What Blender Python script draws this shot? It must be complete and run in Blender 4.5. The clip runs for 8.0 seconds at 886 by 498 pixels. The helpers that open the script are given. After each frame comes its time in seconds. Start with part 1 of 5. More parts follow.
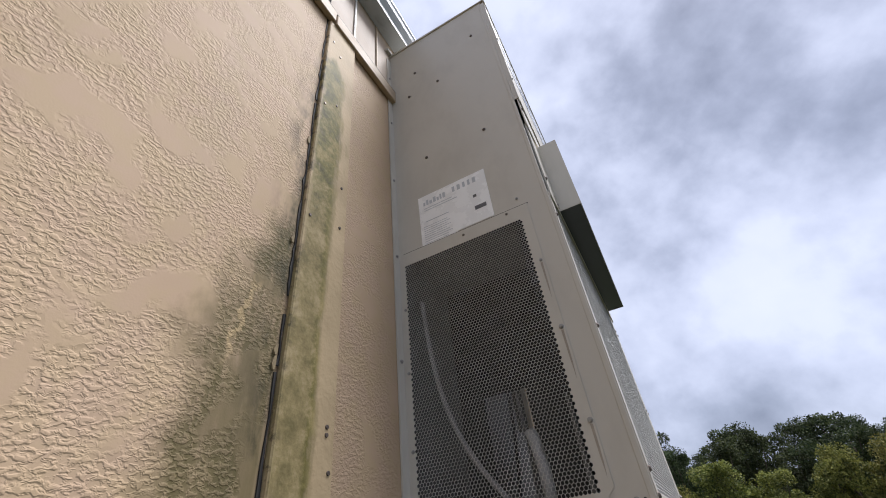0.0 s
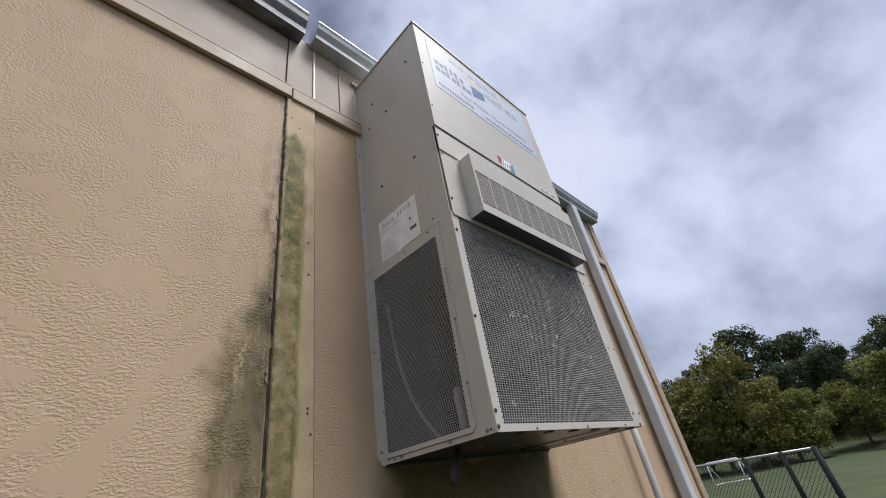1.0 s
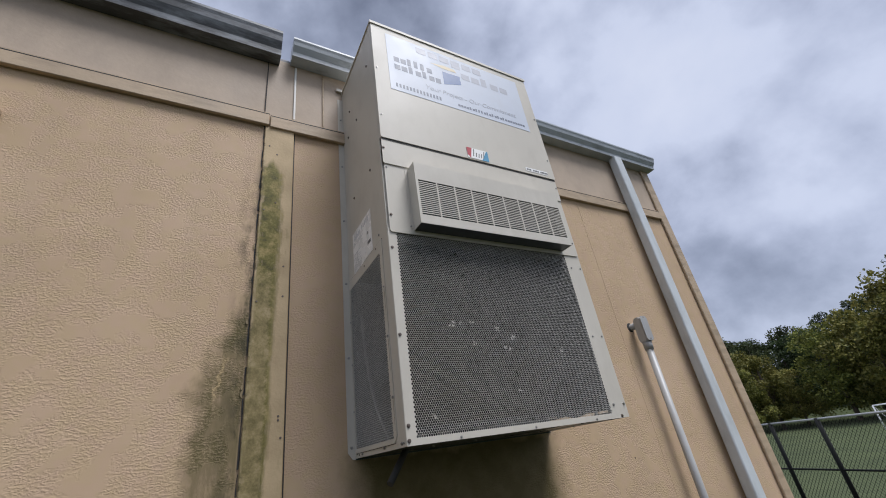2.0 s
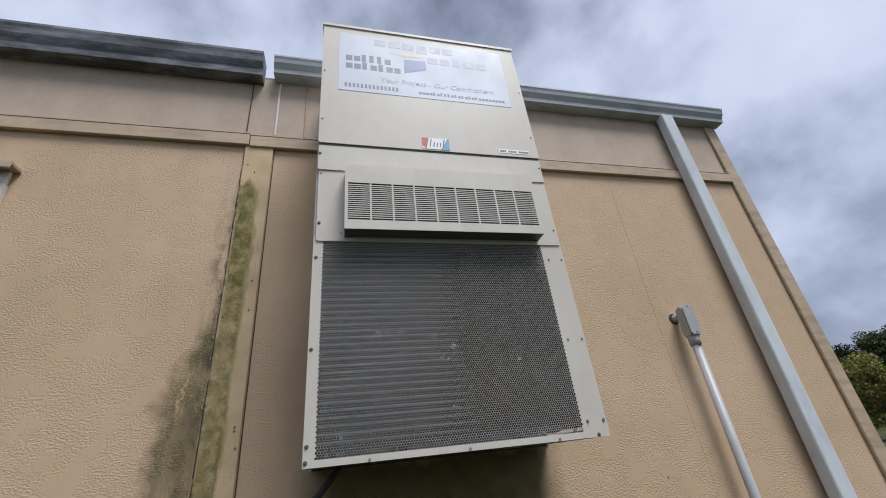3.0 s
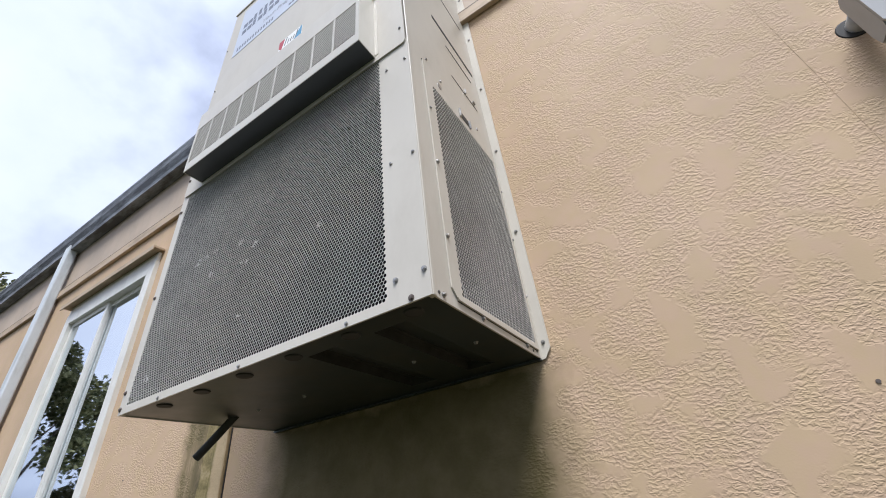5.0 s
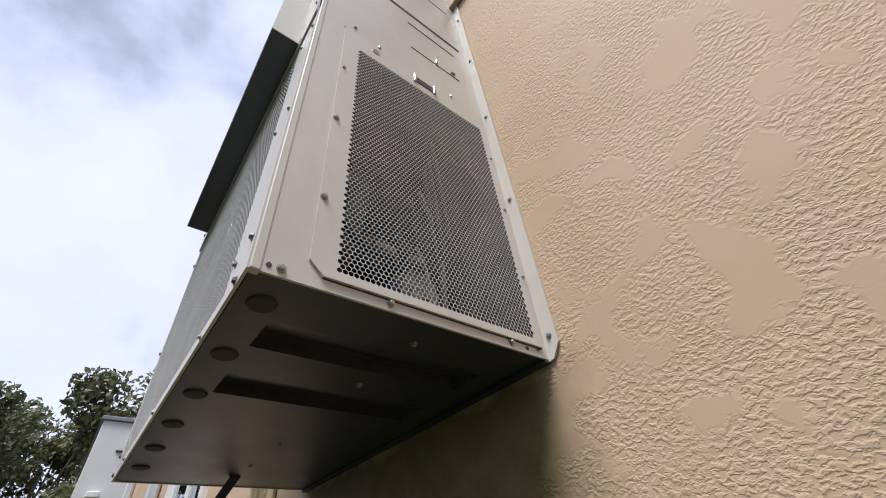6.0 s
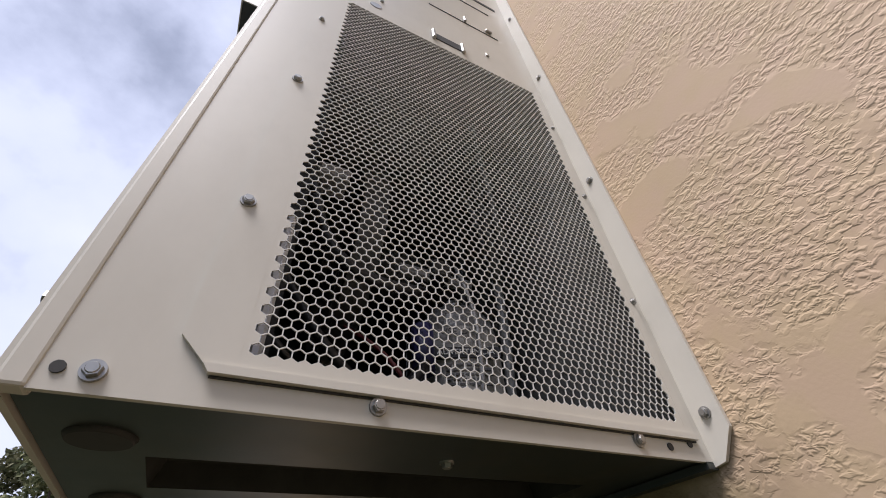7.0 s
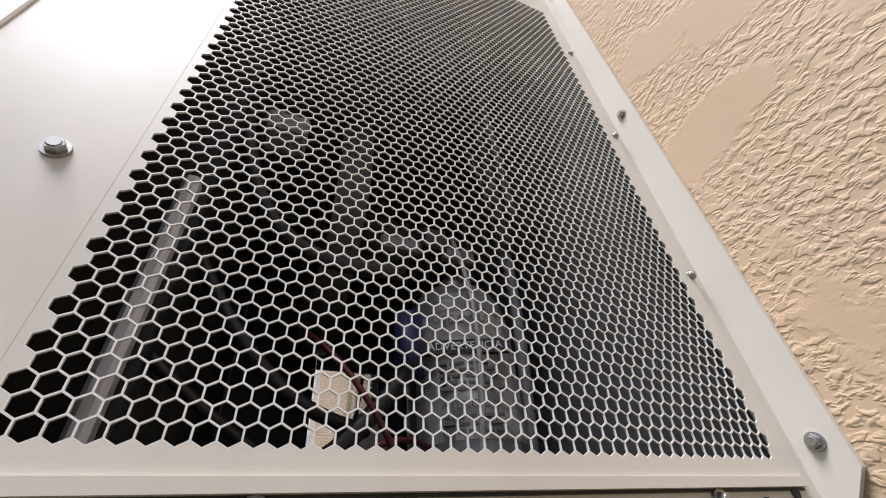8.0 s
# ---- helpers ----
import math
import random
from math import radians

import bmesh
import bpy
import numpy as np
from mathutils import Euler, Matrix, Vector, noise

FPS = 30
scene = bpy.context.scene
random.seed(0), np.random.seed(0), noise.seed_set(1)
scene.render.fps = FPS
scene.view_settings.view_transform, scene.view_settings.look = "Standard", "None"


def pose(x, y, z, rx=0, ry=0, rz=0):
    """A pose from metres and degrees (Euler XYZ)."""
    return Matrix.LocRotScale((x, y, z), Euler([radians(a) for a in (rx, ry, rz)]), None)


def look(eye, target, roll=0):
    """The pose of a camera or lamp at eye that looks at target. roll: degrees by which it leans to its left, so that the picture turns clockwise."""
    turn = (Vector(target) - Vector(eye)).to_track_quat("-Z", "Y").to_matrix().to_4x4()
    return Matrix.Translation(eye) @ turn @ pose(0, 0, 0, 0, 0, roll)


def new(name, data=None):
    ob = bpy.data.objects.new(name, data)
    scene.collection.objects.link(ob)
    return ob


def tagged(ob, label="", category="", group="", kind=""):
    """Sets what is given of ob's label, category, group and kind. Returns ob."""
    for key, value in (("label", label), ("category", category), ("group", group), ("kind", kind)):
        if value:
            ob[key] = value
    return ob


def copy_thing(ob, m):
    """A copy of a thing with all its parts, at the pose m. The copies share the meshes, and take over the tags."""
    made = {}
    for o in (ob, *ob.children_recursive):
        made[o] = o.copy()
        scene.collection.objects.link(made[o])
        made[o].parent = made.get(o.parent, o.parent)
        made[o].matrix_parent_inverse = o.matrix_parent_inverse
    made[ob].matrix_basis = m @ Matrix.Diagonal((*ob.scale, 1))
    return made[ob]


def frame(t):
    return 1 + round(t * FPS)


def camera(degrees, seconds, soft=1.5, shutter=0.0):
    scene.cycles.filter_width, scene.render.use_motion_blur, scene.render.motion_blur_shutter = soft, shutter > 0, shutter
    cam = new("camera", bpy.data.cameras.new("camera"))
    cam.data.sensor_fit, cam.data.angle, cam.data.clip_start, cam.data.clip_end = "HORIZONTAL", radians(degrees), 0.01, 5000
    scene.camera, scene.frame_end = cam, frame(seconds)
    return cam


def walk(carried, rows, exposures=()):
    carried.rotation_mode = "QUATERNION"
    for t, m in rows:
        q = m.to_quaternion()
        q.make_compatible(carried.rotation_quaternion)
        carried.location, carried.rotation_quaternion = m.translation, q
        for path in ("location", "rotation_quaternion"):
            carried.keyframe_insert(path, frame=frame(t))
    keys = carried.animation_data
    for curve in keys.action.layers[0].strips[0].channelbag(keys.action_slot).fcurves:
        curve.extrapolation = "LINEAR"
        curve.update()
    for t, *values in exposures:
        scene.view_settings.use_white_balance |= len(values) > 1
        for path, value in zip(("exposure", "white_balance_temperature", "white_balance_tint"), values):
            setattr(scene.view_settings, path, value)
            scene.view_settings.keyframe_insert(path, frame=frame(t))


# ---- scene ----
cam = camera(94.6, 8.0, soft=1.0)
PATH = [
    (0, (-1.491, -0.605, 1.712), (-0.035, 0.055, 2.915), -7.3),
    (0.5, (-1.582, -0.971, 1.543), (-0.196, -0.087, 2.682), -9.3),
    (1, (-1.548, -1.332, 1.608), (-0.25, -0.219, 2.645), -10.8),
    (1.5, (-1.409, -1.592, 1.681), (-0.256, -0.262, 2.629), -10.5),
    (1.7, (-1.305, -1.705, 1.688), (-0.23, -0.294, 2.611), -9.8),
    (2.8, (-0.562, -2.031, 1.738), (0.029, -0.352, 2.651), -7.1),
    (3, (-0.431, -2.0, 1.73), (0.054, -0.289, 2.646), -6.5),
    (3.5, (-0.1, -1.832, 1.713), (0.087, -0.063, 2.627), -5.2),
    (4, (0.273, -1.612, 1.57), (0.143, 0.145, 2.516), -4.8),
    (4.5, (0.608, -1.325, 1.451), (0.107, 0.334, 2.449), -4.9),
    (4.7, (0.747, -1.239, 1.438), (0.107, 0.355, 2.463), -5.7),
    (5.8, (0.948, -0.669, 1.416), (-0.139, 0.442, 2.675), -7.8),
    (6, (0.953, -0.607, 1.438), (-0.18, 0.412, 2.732), -6.8),
    (6.5, (0.901, -0.52, 1.551), (-0.316, 0.309, 2.904), -4.9),
    (7, (0.794, -0.433, 1.652), (-0.477, 0.307, 3.007), -5.0),
    (7.5, (0.74, -0.377, 1.718), (-0.595, 0.364, 3.01), -6.0),
    (8, (0.72, -0.349, 1.741), (-0.688, 0.34, 2.982), -5.1),
]
walk(cam, [(t, look(eye, target, roll)) for t, eye, target, roll in PATH],
     exposures=[(0.0, 0.53, 6200, 13), (0.5, 0.39, 6170, 13), (1.0, 0.27, 6150, 13), (1.7, 0.16, 6120, 12), (3.0, 0.21, 6080, 11), (3.5, 0.28, 6050, 11), (4.0, 0.43, 6020, 11), (4.7, 0.75, 5960, 11), (5.8, 0.60, 6050, 14), (6.5, 0.58, 6100, 14), (7.0, 0.54, 6120, 16), (7.5, 0.64, 6150, 15), (8.0, 0.88, 6070, 15)])

# ---- world and light: overcast afternoon ----
SUN_ELEV, SUN_TURN = 63.0, 31.0      # degrees; turn from -y towards +x
SKY_OFFSET = (2.6, 0.7, 1.9)
world = bpy.data.worlds.new("overcast_sky")
scene.world = world
world.use_nodes = True


def nodes_of(tree):
    tree.nodes.clear()

    def make(kind, _inputs=None, **props):
        n = tree.nodes.new(kind)
        for k, v in props.items():
            setattr(n, k, v)
        for k, v in (_inputs or {}).items():
            if isinstance(v, bpy.types.NodeSocket):
                tree.links.new(v, n.inputs[k])
            else:
                n.inputs[k].default_value = v
        return n
    return make


def ramp(make, fac, stops):
    n = make("ShaderNodeValToRGB", {"Fac": fac})
    els = n.color_ramp.elements
    while len(els) < len(stops):
        els.new(0.5)
    for e, (p, c) in zip(els, stops):
        e.position, e.color = p, (*c, 1) if len(c) == 3 else c
    return n.outputs["Color"]


def grey(v):
    return (v, v, v)


def build_world():
    make = nodes_of(world.node_tree)
    sky = make("ShaderNodeTexSky", sky_type="NISHITA", sun_disc=False, sun_elevation=radians(SUN_ELEV),
               sun_rotation=radians(180 - SUN_TURN))
    blue = make("ShaderNodeBackground", {"Color": sky.outputs[0], "Strength": 0.09})
    where = make("ShaderNodeTexCoord").outputs["Generated"]
    flat = make("ShaderNodeMapping", {"Vector": where, "Scale": (1.0, 1.0, 1.15), "Rotation": (0.3, 0.2, 1.1), "Location": SKY_OFFSET}).outputs[0]
    mass = make("ShaderNodeTexNoise", {"Vector": flat, "Scale": 2.1, "Detail": 4.0, "Roughness": 0.5, "Distortion": 0.0}).outputs["Fac"]
    puffs = make("ShaderNodeTexNoise", {"Vector": flat, "Scale": 5.0, "Detail": 7.0, "Roughness": 0.55, "Distortion": 0.0}).outputs["Fac"]
    blend = make("ShaderNodeMix", {"Factor": 0.36, 2: mass, 3: puffs}).outputs[0]
    way = make("ShaderNodeSeparateXYZ", {"Vector": where}).outputs
    # the cloud deck thins towards the west and the horizon
    west = make("ShaderNodeMath", {0: way[0], 1: -0.02}, operation="MULTIPLY").outputs[0]
    cover = make("ShaderNodeMath", {0: blend, 1: west}, operation="ADD").outputs[0]
    tone = ramp(make, cover, [(0.30, (0.17, 0.19, 0.25)), (0.40, (0.335, 0.365, 0.455)), (0.47, (0.50, 0.535, 0.645)), (0.54, (0.63, 0.665, 0.775)), (0.68, (0.71, 0.735, 0.825))])
    cloud = make("ShaderNodeBackground", {"Color": tone, "Strength": 0.95})
    mix = make("ShaderNodeMixShader", {0: 0.9, 1: blue.outputs[0], 2: cloud.outputs[0]})
    make("ShaderNodeOutputWorld", {"Surface": mix.outputs[0]})


build_world()
sun = new("sun", bpy.data.lights.new("sun", "SUN"))
sun.data.energy, sun.data.angle, sun.data.color = 3.2, radians(25), (1.0, 0.97, 0.935)
e, a = radians(SUN_ELEV), radians(SUN_TURN)
sun.matrix_world = look((0, 0, 20), (-math.cos(e) * math.sin(a) * 5, math.cos(e) * math.cos(a) * 5, 20 - 5 * math.sin(e)))


# ---- materials ----
def material(name, base=(0.5, 0.5, 0.5), rough=0.6, metal=0.0, vary=0.12, scale=6.0, grain=0.0, grain_scale=300.0,
             dirt=None, dirt_amount=0.0, dirt_scale=(3, 3, 1.0), dirt_at=0.55, spec=0.5, piece=0.0):
    """Plain coat with two scales of variation, an optional dirt layer and fine relief."""
    m = bpy.data.materials.new(name)
    m.use_nodes = True
    make = nodes_of(m.node_tree)
    at = make("ShaderNodeTexCoord").outputs["Object"]
    n1 = make("ShaderNodeTexNoise", {"Vector": at, "Scale": scale, "Detail": 5.0, "Roughness": 0.6}).outputs["Fac"]
    lo, hi = [max(0, c * (1 - vary)) for c in base], [min(1, c * (1 + vary)) for c in base]
    colour = ramp(make, n1, [(0.3, lo), (0.7, hi)])
    if dirt:
        where = make("ShaderNodeMapping", {"Vector": at, "Scale": dirt_scale}).outputs[0]
        n2 = make("ShaderNodeTexNoise", {"Vector": where, "Scale": 4.0, "Detail": 8.0, "Roughness": 0.65}).outputs["Fac"]
        fac = ramp(make, n2, [(dirt_at - 0.08, grey(0)), (dirt_at + 0.15, grey(dirt_amount))])
        mixed = make("ShaderNodeMix", {"Factor": fac, 6: colour, 7: (*dirt, 1)}, data_type="RGBA")
        colour = mixed.outputs[2]
    if piece:
        rnd = make("ShaderNodeObjectInfo").outputs["Random"]
        val = make("ShaderNodeMapRange", {"Value": rnd, "To Min": 1 - piece, "To Max": 1 + piece}).outputs[0]
        colour = make("ShaderNodeHueSaturation", {"Value": val, "Color": colour}).outputs[0]
    rvar = make("ShaderNodeMapRange", {"Value": n1, "From Min": 0.3, "From Max": 0.7, "To Min": max(0.02, rough - 0.08), "To Max": min(1, rough + 0.08)}).outputs[0]
    bsdf = make("ShaderNodeBsdfPrincipled", {"Base Color": colour, "Roughness": rvar, "Metallic": metal, "Specular IOR Level": spec})
    if grain:
        fine = make("ShaderNodeTexNoise", {"Vector": at, "Scale": grain_scale, "Detail": 3.0}).outputs["Fac"]
        bump = make("ShaderNodeBump", {"Height": fine, "Strength": 0.5, "Distance": grain})
        m.node_tree.links.new(bump.outputs[0], bsdf.inputs["Normal"])
    make("ShaderNodeOutputMaterial", {"Surface": bsdf.outputs[0]})
    return m


TAN = (0.510, 0.370, 0.233)


def stucco_material():
    """Painted stucco: flat trowelled patches between rough skipped ridges; grime beside the batten."""
    m = bpy.data.materials.new("stucco")
    m.use_nodes = True
    make = nodes_of(m.node_tree)

    def maths(op, a, b=0.0, clamp=False):
        return make("ShaderNodeMath", {0: a, 1: b}, operation=op, use_clamp=clamp).outputs[0]

    at = make("ShaderNodeTexCoord").outputs["Object"]
    xyz = make("ShaderNodeSeparateXYZ", {"Vector": at}).outputs
    # relief
    patch = make("ShaderNodeTexNoise", {"Vector": at, "Scale": 8.5, "Detail": 3.0, "Roughness": 0.5, "Distortion": 0.4}).outputs["Fac"]
    rough_zone = ramp(make, patch, [(0.50, grey(1)), (0.575, grey(0))])
    turned = make("ShaderNodeMapping", {"Vector": at, "Rotation": (0, radians(-5), 0), "Scale": (97, 110, 142)}).outputs[0]
    ridge = make("ShaderNodeTexNoise", {"Vector": turned, "Scale": 1.0, "Detail": 2.3, "Roughness": 0.52, "Distortion": 0.4}).outputs["Fac"]
    ridge_h = make("ShaderNodeMapRange", {"Value": ridge, "From Min": 0.40, "From Max": 0.64}, interpolation_type="SMOOTHERSTEP").outputs[0]
    rough_h = maths("MULTIPLY", ridge_h, rough_zone)
    flat_h = maths("MULTIPLY", maths("SUBTRACT", 1.0, rough_zone), 0.7)
    fine = make("ShaderNodeTexNoise", {"Vector": at, "Scale": 260.0, "Detail": 3.0}).outputs["Fac"]
    wavy = make("ShaderNodeTexNoise", {"Vector": at, "Scale": 9.0, "Detail": 2.0}).outputs["Fac"]
    height = maths("ADD", maths("ADD", rough_h, flat_h), maths("ADD", maths("MULTIPLY", fine, 0.09), maths("MULTIPLY", wavy, 0.6)))
    bump = make("ShaderNodeBump", {"Height": height, "Strength": 0.37, "Distance": 0.0032})
    # paint
    large = make("ShaderNodeTexNoise", {"Vector": at, "Scale": 1.3, "Detail": 5.0, "Roughness": 0.6}).outputs["Fac"]
    paint = ramp(make, large, [(0.3, [c * 0.86 for c in TAN]), (0.50, TAN), (0.68, (0.56, 0.41, 0.275))])
    streaks_at = make("ShaderNodeMapping", {"Vector": at, "Scale": (7, 7, 0.7)}).outputs[0]
    streaks = make("ShaderNodeTexNoise", {"Vector": streaks_at, "Scale": 1.0, "Detail": 6.0}).outputs["Fac"]
    weather = ramp(make, streaks, [(0.5, grey(0)), (0.75, grey(0.22))])
    paint = make("ShaderNodeMix", {"Factor": weather, 6: paint, 7: (0.36, 0.29, 0.20, 1)}, data_type="RGBA").outputs[2]
    mottle = make("ShaderNodeTexNoise", {"Vector": at, "Scale": 15.0, "Detail": 4.0, "Roughness": 0.6}).outputs["Fac"]
    blush = ramp(make, mottle, [(0.42, (0.55, 0.40, 0.21)), (0.58, (0.575, 0.38, 0.27))])
    paint = make("ShaderNodeMix", {"Factor": 0.22, 6: paint, 7: blush}, data_type="RGBA").outputs[2]
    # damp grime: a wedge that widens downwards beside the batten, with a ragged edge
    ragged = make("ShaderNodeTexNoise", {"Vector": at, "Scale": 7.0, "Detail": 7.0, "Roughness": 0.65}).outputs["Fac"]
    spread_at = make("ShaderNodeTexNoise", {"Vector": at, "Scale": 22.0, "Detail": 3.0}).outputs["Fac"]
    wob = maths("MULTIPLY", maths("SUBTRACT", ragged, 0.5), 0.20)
    down = maths("SUBTRACT", 2.46, xyz[2])
    width = maths("MINIMUM", maths("MULTIPLY", down, 0.42), 0.16)
    edge = maths("SUBTRACT", maths("ADD", xyz[0], maths("ADD", width, wob)), -1.015)
    inside = maths("MULTIPLY", edge, 16.0, True)
    right_stop = maths("MULTIPLY", maths("SUBTRACT", -0.97, xyz[0]), 60.0, True)
    thin_at = make("ShaderNodeMapping", {"Vector": at, "Scale": (20, 20, 5)}).outputs[0]
    thin = make("ShaderNodeTexNoise", {"Vector": thin_at, "Scale": 1.0, "Detail": 8.0, "Roughness": 0.7}).outputs["Fac"]
    tone = ramp(make, thin, [(0.36, grey(0.97)), (0.54, grey(0.8)), (0.70, grey(0.25))])
    held = maths("ADD", 0.86, maths("MULTIPLY", rough_zone, maths("SUBTRACT", 0.20, maths("MULTIPLY", ridge_h, 0.25))))
    grime = maths("MULTIPLY", maths("MULTIPLY", maths("MULTIPLY", inside, right_stop), tone), held)
    paint = make("ShaderNodeMix", {"Factor": grime, 6: paint, 7: (0.122, 0.100, 0.036, 1)}, data_type="RGBA").outputs[2]
    # paint flaked off in a crooked streak
    streak_x = maths("ADD", maths("MULTIPLY", maths("SUBTRACT", 2.17, xyz[2]), -0.2), maths("ADD", -1.052, maths("MULTIPLY", maths("SUBTRACT", spread_at, 0.5), 0.10)))
    off = maths("ABSOLUTE", maths("SUBTRACT", xyz[0], streak_x))
    flake = maths("MULTIPLY", maths("SUBTRACT", 1.0, maths("MULTIPLY", off, 120.0), True), maths("SUBTRACT", 1.0, maths("MULTIPLY", maths("ABSOLUTE", maths("SUBTRACT", xyz[2], 2.10)), 9.5), True))
    flake = maths("MULTIPLY", maths("MULTIPLY", flake, 2.5, True), 0.75)
    paint = make("ShaderNodeMix", {"Factor": flake, 6: paint, 7: (0.48, 0.35, 0.18, 1)}, data_type="RGBA").outputs[2]
    # black mould creeping along the batten's joint
    near = maths("SUBTRACT", 1.0, maths("MULTIPLY", maths("ABSOLUTE", maths("ADD", xyz[0], 0.99)), 13.0), True)
    spots_at = make("ShaderNodeMapping", {"Vector": at, "Scale": (10, 10, 4)}).outputs[0]
    spots = make("ShaderNodeTexNoise", {"Vector": spots_at, "Scale": 1.6, "Detail": 8.0, "Roughness": 0.7}).outputs["Fac"]
    below = maths("MULTIPLY", maths("SUBTRACT", 3.25, xyz[2]), 2.0, True)
    mould = maths("MULTIPLY", maths("MULTIPLY", near, ramp(make, spots, [(0.46, grey(0)), (0.6, grey(0.9))])), below)
    paint = make("ShaderNodeMix", {"Factor": mould, 6: paint, 7: (0.072, 0.062, 0.030, 1)}, data_type="RGBA").outputs[2]
    # olive damp stain below the unit, the unit's shadow painted into it
    damp_shade_x = maths("SUBTRACT", 1.0, maths("MULTIPLY", maths("SUBTRACT", maths("ABSOLUTE", xyz[0]), maths("ADD", 0.47, wob)), 7.0), True)
    damp_shade_z = maths("MULTIPLY", maths("SUBTRACT", maths("ADD", 1.80, wob), xyz[2]), 14.0, True)
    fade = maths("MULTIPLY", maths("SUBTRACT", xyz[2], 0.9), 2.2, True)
    damp_shade = maths("MULTIPLY", maths("MULTIPLY", maths("MULTIPLY", damp_shade_x, damp_shade_z), fade), ramp(make, ragged, [(0.25, grey(0.97)), (0.75, grey(0.72))]))
    paint = make("ShaderNodeMix", {"Factor": damp_shade, 6: paint, 7: (0.072, 0.060, 0.008, 1)}, data_type="RGBA").outputs[2]
    bsdf = make("ShaderNodeBsdfPrincipled", {"Base Color": paint, "Roughness": 0.72, "Specular IOR Level": 0.35})
    m.node_tree.links.new(bump.outputs[0], bsdf.inputs["Normal"])
    make("ShaderNodeOutputMaterial", {"Surface": bsdf.outputs[0]})
    return m


def batten_material():
    """The same paint on a board, with algae hanging down its left half."""
    m = bpy.data.materials.new("mossy_batten_paint")
    m.use_nodes = True
    make = nodes_of(m.node_tree)

    def maths(op, a, b=0.0, clamp=False):
        return make("ShaderNodeMath", {0: a, 1: b}, operation=op, use_clamp=clamp).outputs[0]

    at = make("ShaderNodeTexCoord").outputs["Object"]
    xyz = make("ShaderNodeSeparateXYZ", {"Vector": at}).outputs
    base = make("ShaderNodeTexNoise", {"Vector": at, "Scale": 6.0, "Detail": 6.0}).outputs["Fac"]
    paint = ramp(make, base, [(0.3, (0.44, 0.33, 0.19)), (0.7, (0.58, 0.44, 0.26))])
    hang_at = make("ShaderNodeMapping", {"Vector": at, "Scale": (18, 18, 2.4)}).outputs[0]
    hang = make("ShaderNodeTexNoise", {"Vector": hang_at, "Scale": 1.0, "Detail": 8.0, "Roughness": 0.65}).outputs["Fac"]
    centre = maths("ADD", -0.925, maths("MULTIPLY", maths("SUBTRACT", 2.6, xyz[2]), -0.01))
    band = maths("SUBTRACT", 1.0, maths("MULTIPLY", maths("ABSOLUTE", maths("SUBTRACT", xyz[0], centre)), 15.0), True)
    top = maths("MULTIPLY", maths("SUBTRACT", 3.38, xyz[2]), 4.0, True)
    mottle = make("ShaderNodeTexNoise", {"Vector": at, "Scale": 17.0, "Detail": 8.0, "Roughness": 0.72}).outputs["Fac"]
    fac = maths("MULTIPLY", maths("ADD", maths("MULTIPLY", band, 0.55), maths("ADD", maths("MULTIPLY", hang, 0.9), maths("MULTIPLY", mottle, 0.6))), top)
    algae = ramp(make, fac, [(0.82, grey(0)), (0.93, grey(0.55)), (1.06, grey(0.95))])
    green = ramp(make, mottle, [(0.38, (0.068, 0.064, 0.012)), (0.50, (0.155, 0.138, 0.028)), (0.63, (0.34, 0.265, 0.10))])
    crust = ramp(make, mottle, [(0.36, (0.15, 0.122, 0.045)), (0.50, (0.28, 0.222, 0.095)), (0.64, (0.43, 0.335, 0.18))])
    low = maths("MULTIPLY", maths("SUBTRACT", maths("ADD", 2.45, maths("MULTIPLY", mottle, 0.35)), xyz[2]), 5.0, True)
    rim = maths("SUBTRACT", 1.0, maths("MULTIPLY", maths("ABSOLUTE", maths("SUBTRACT", maths("ADD", xyz[0], maths("MULTIPLY", maths("SUBTRACT", mottle, 0.5), -0.05)), -0.893)), 75.0), True)
    tone = make("ShaderNodeMix", {"Factor": maths("MULTIPLY", low, maths("SUBTRACT", 1.0, maths("MULTIPLY", rim, 0.85))), 6: green, 7: crust}, data_type="RGBA").outputs[2]
    paint = make("ShaderNodeMix", {"Factor": algae, 6: paint, 7: tone}, data_type="RGBA").outputs[2]
    spots = make("ShaderNodeTexNoise", {"Vector": at, "Scale": 24.0, "Detail": 6.0, "Roughness": 0.7}).outputs["Fac"]
    edge = maths("MULTIPLY", maths("SUBTRACT", -0.955, xyz[0]), 60.0, True)
    black = maths("MULTIPLY", ramp(make, spots, [(0.5, grey(0)), (0.62, grey(0.9))]), edge)
    paint = make("ShaderNodeMix", {"Factor": black, 6: paint, 7: (0.04, 0.035, 0.02, 1)}, data_type="RGBA").outputs[2]
    fine = make("ShaderNodeTexNoise", {"Vector": at, "Scale": 70.0, "Detail": 5.0}).outputs["Fac"]
    bump = make("ShaderNodeBump", {"Height": fine, "Strength": 0.5, "Distance": 0.003})
    bsdf = make("ShaderNodeBsdfPrincipled", {"Base Color": paint, "Roughness": 0.7, "Specular IOR Level": 0.35})
    m.node_tree.links.new(bump.outputs[0], bsdf.inputs["Normal"])
    make("ShaderNodeOutputMaterial", {"Surface": bsdf.outputs[0]})
    return m


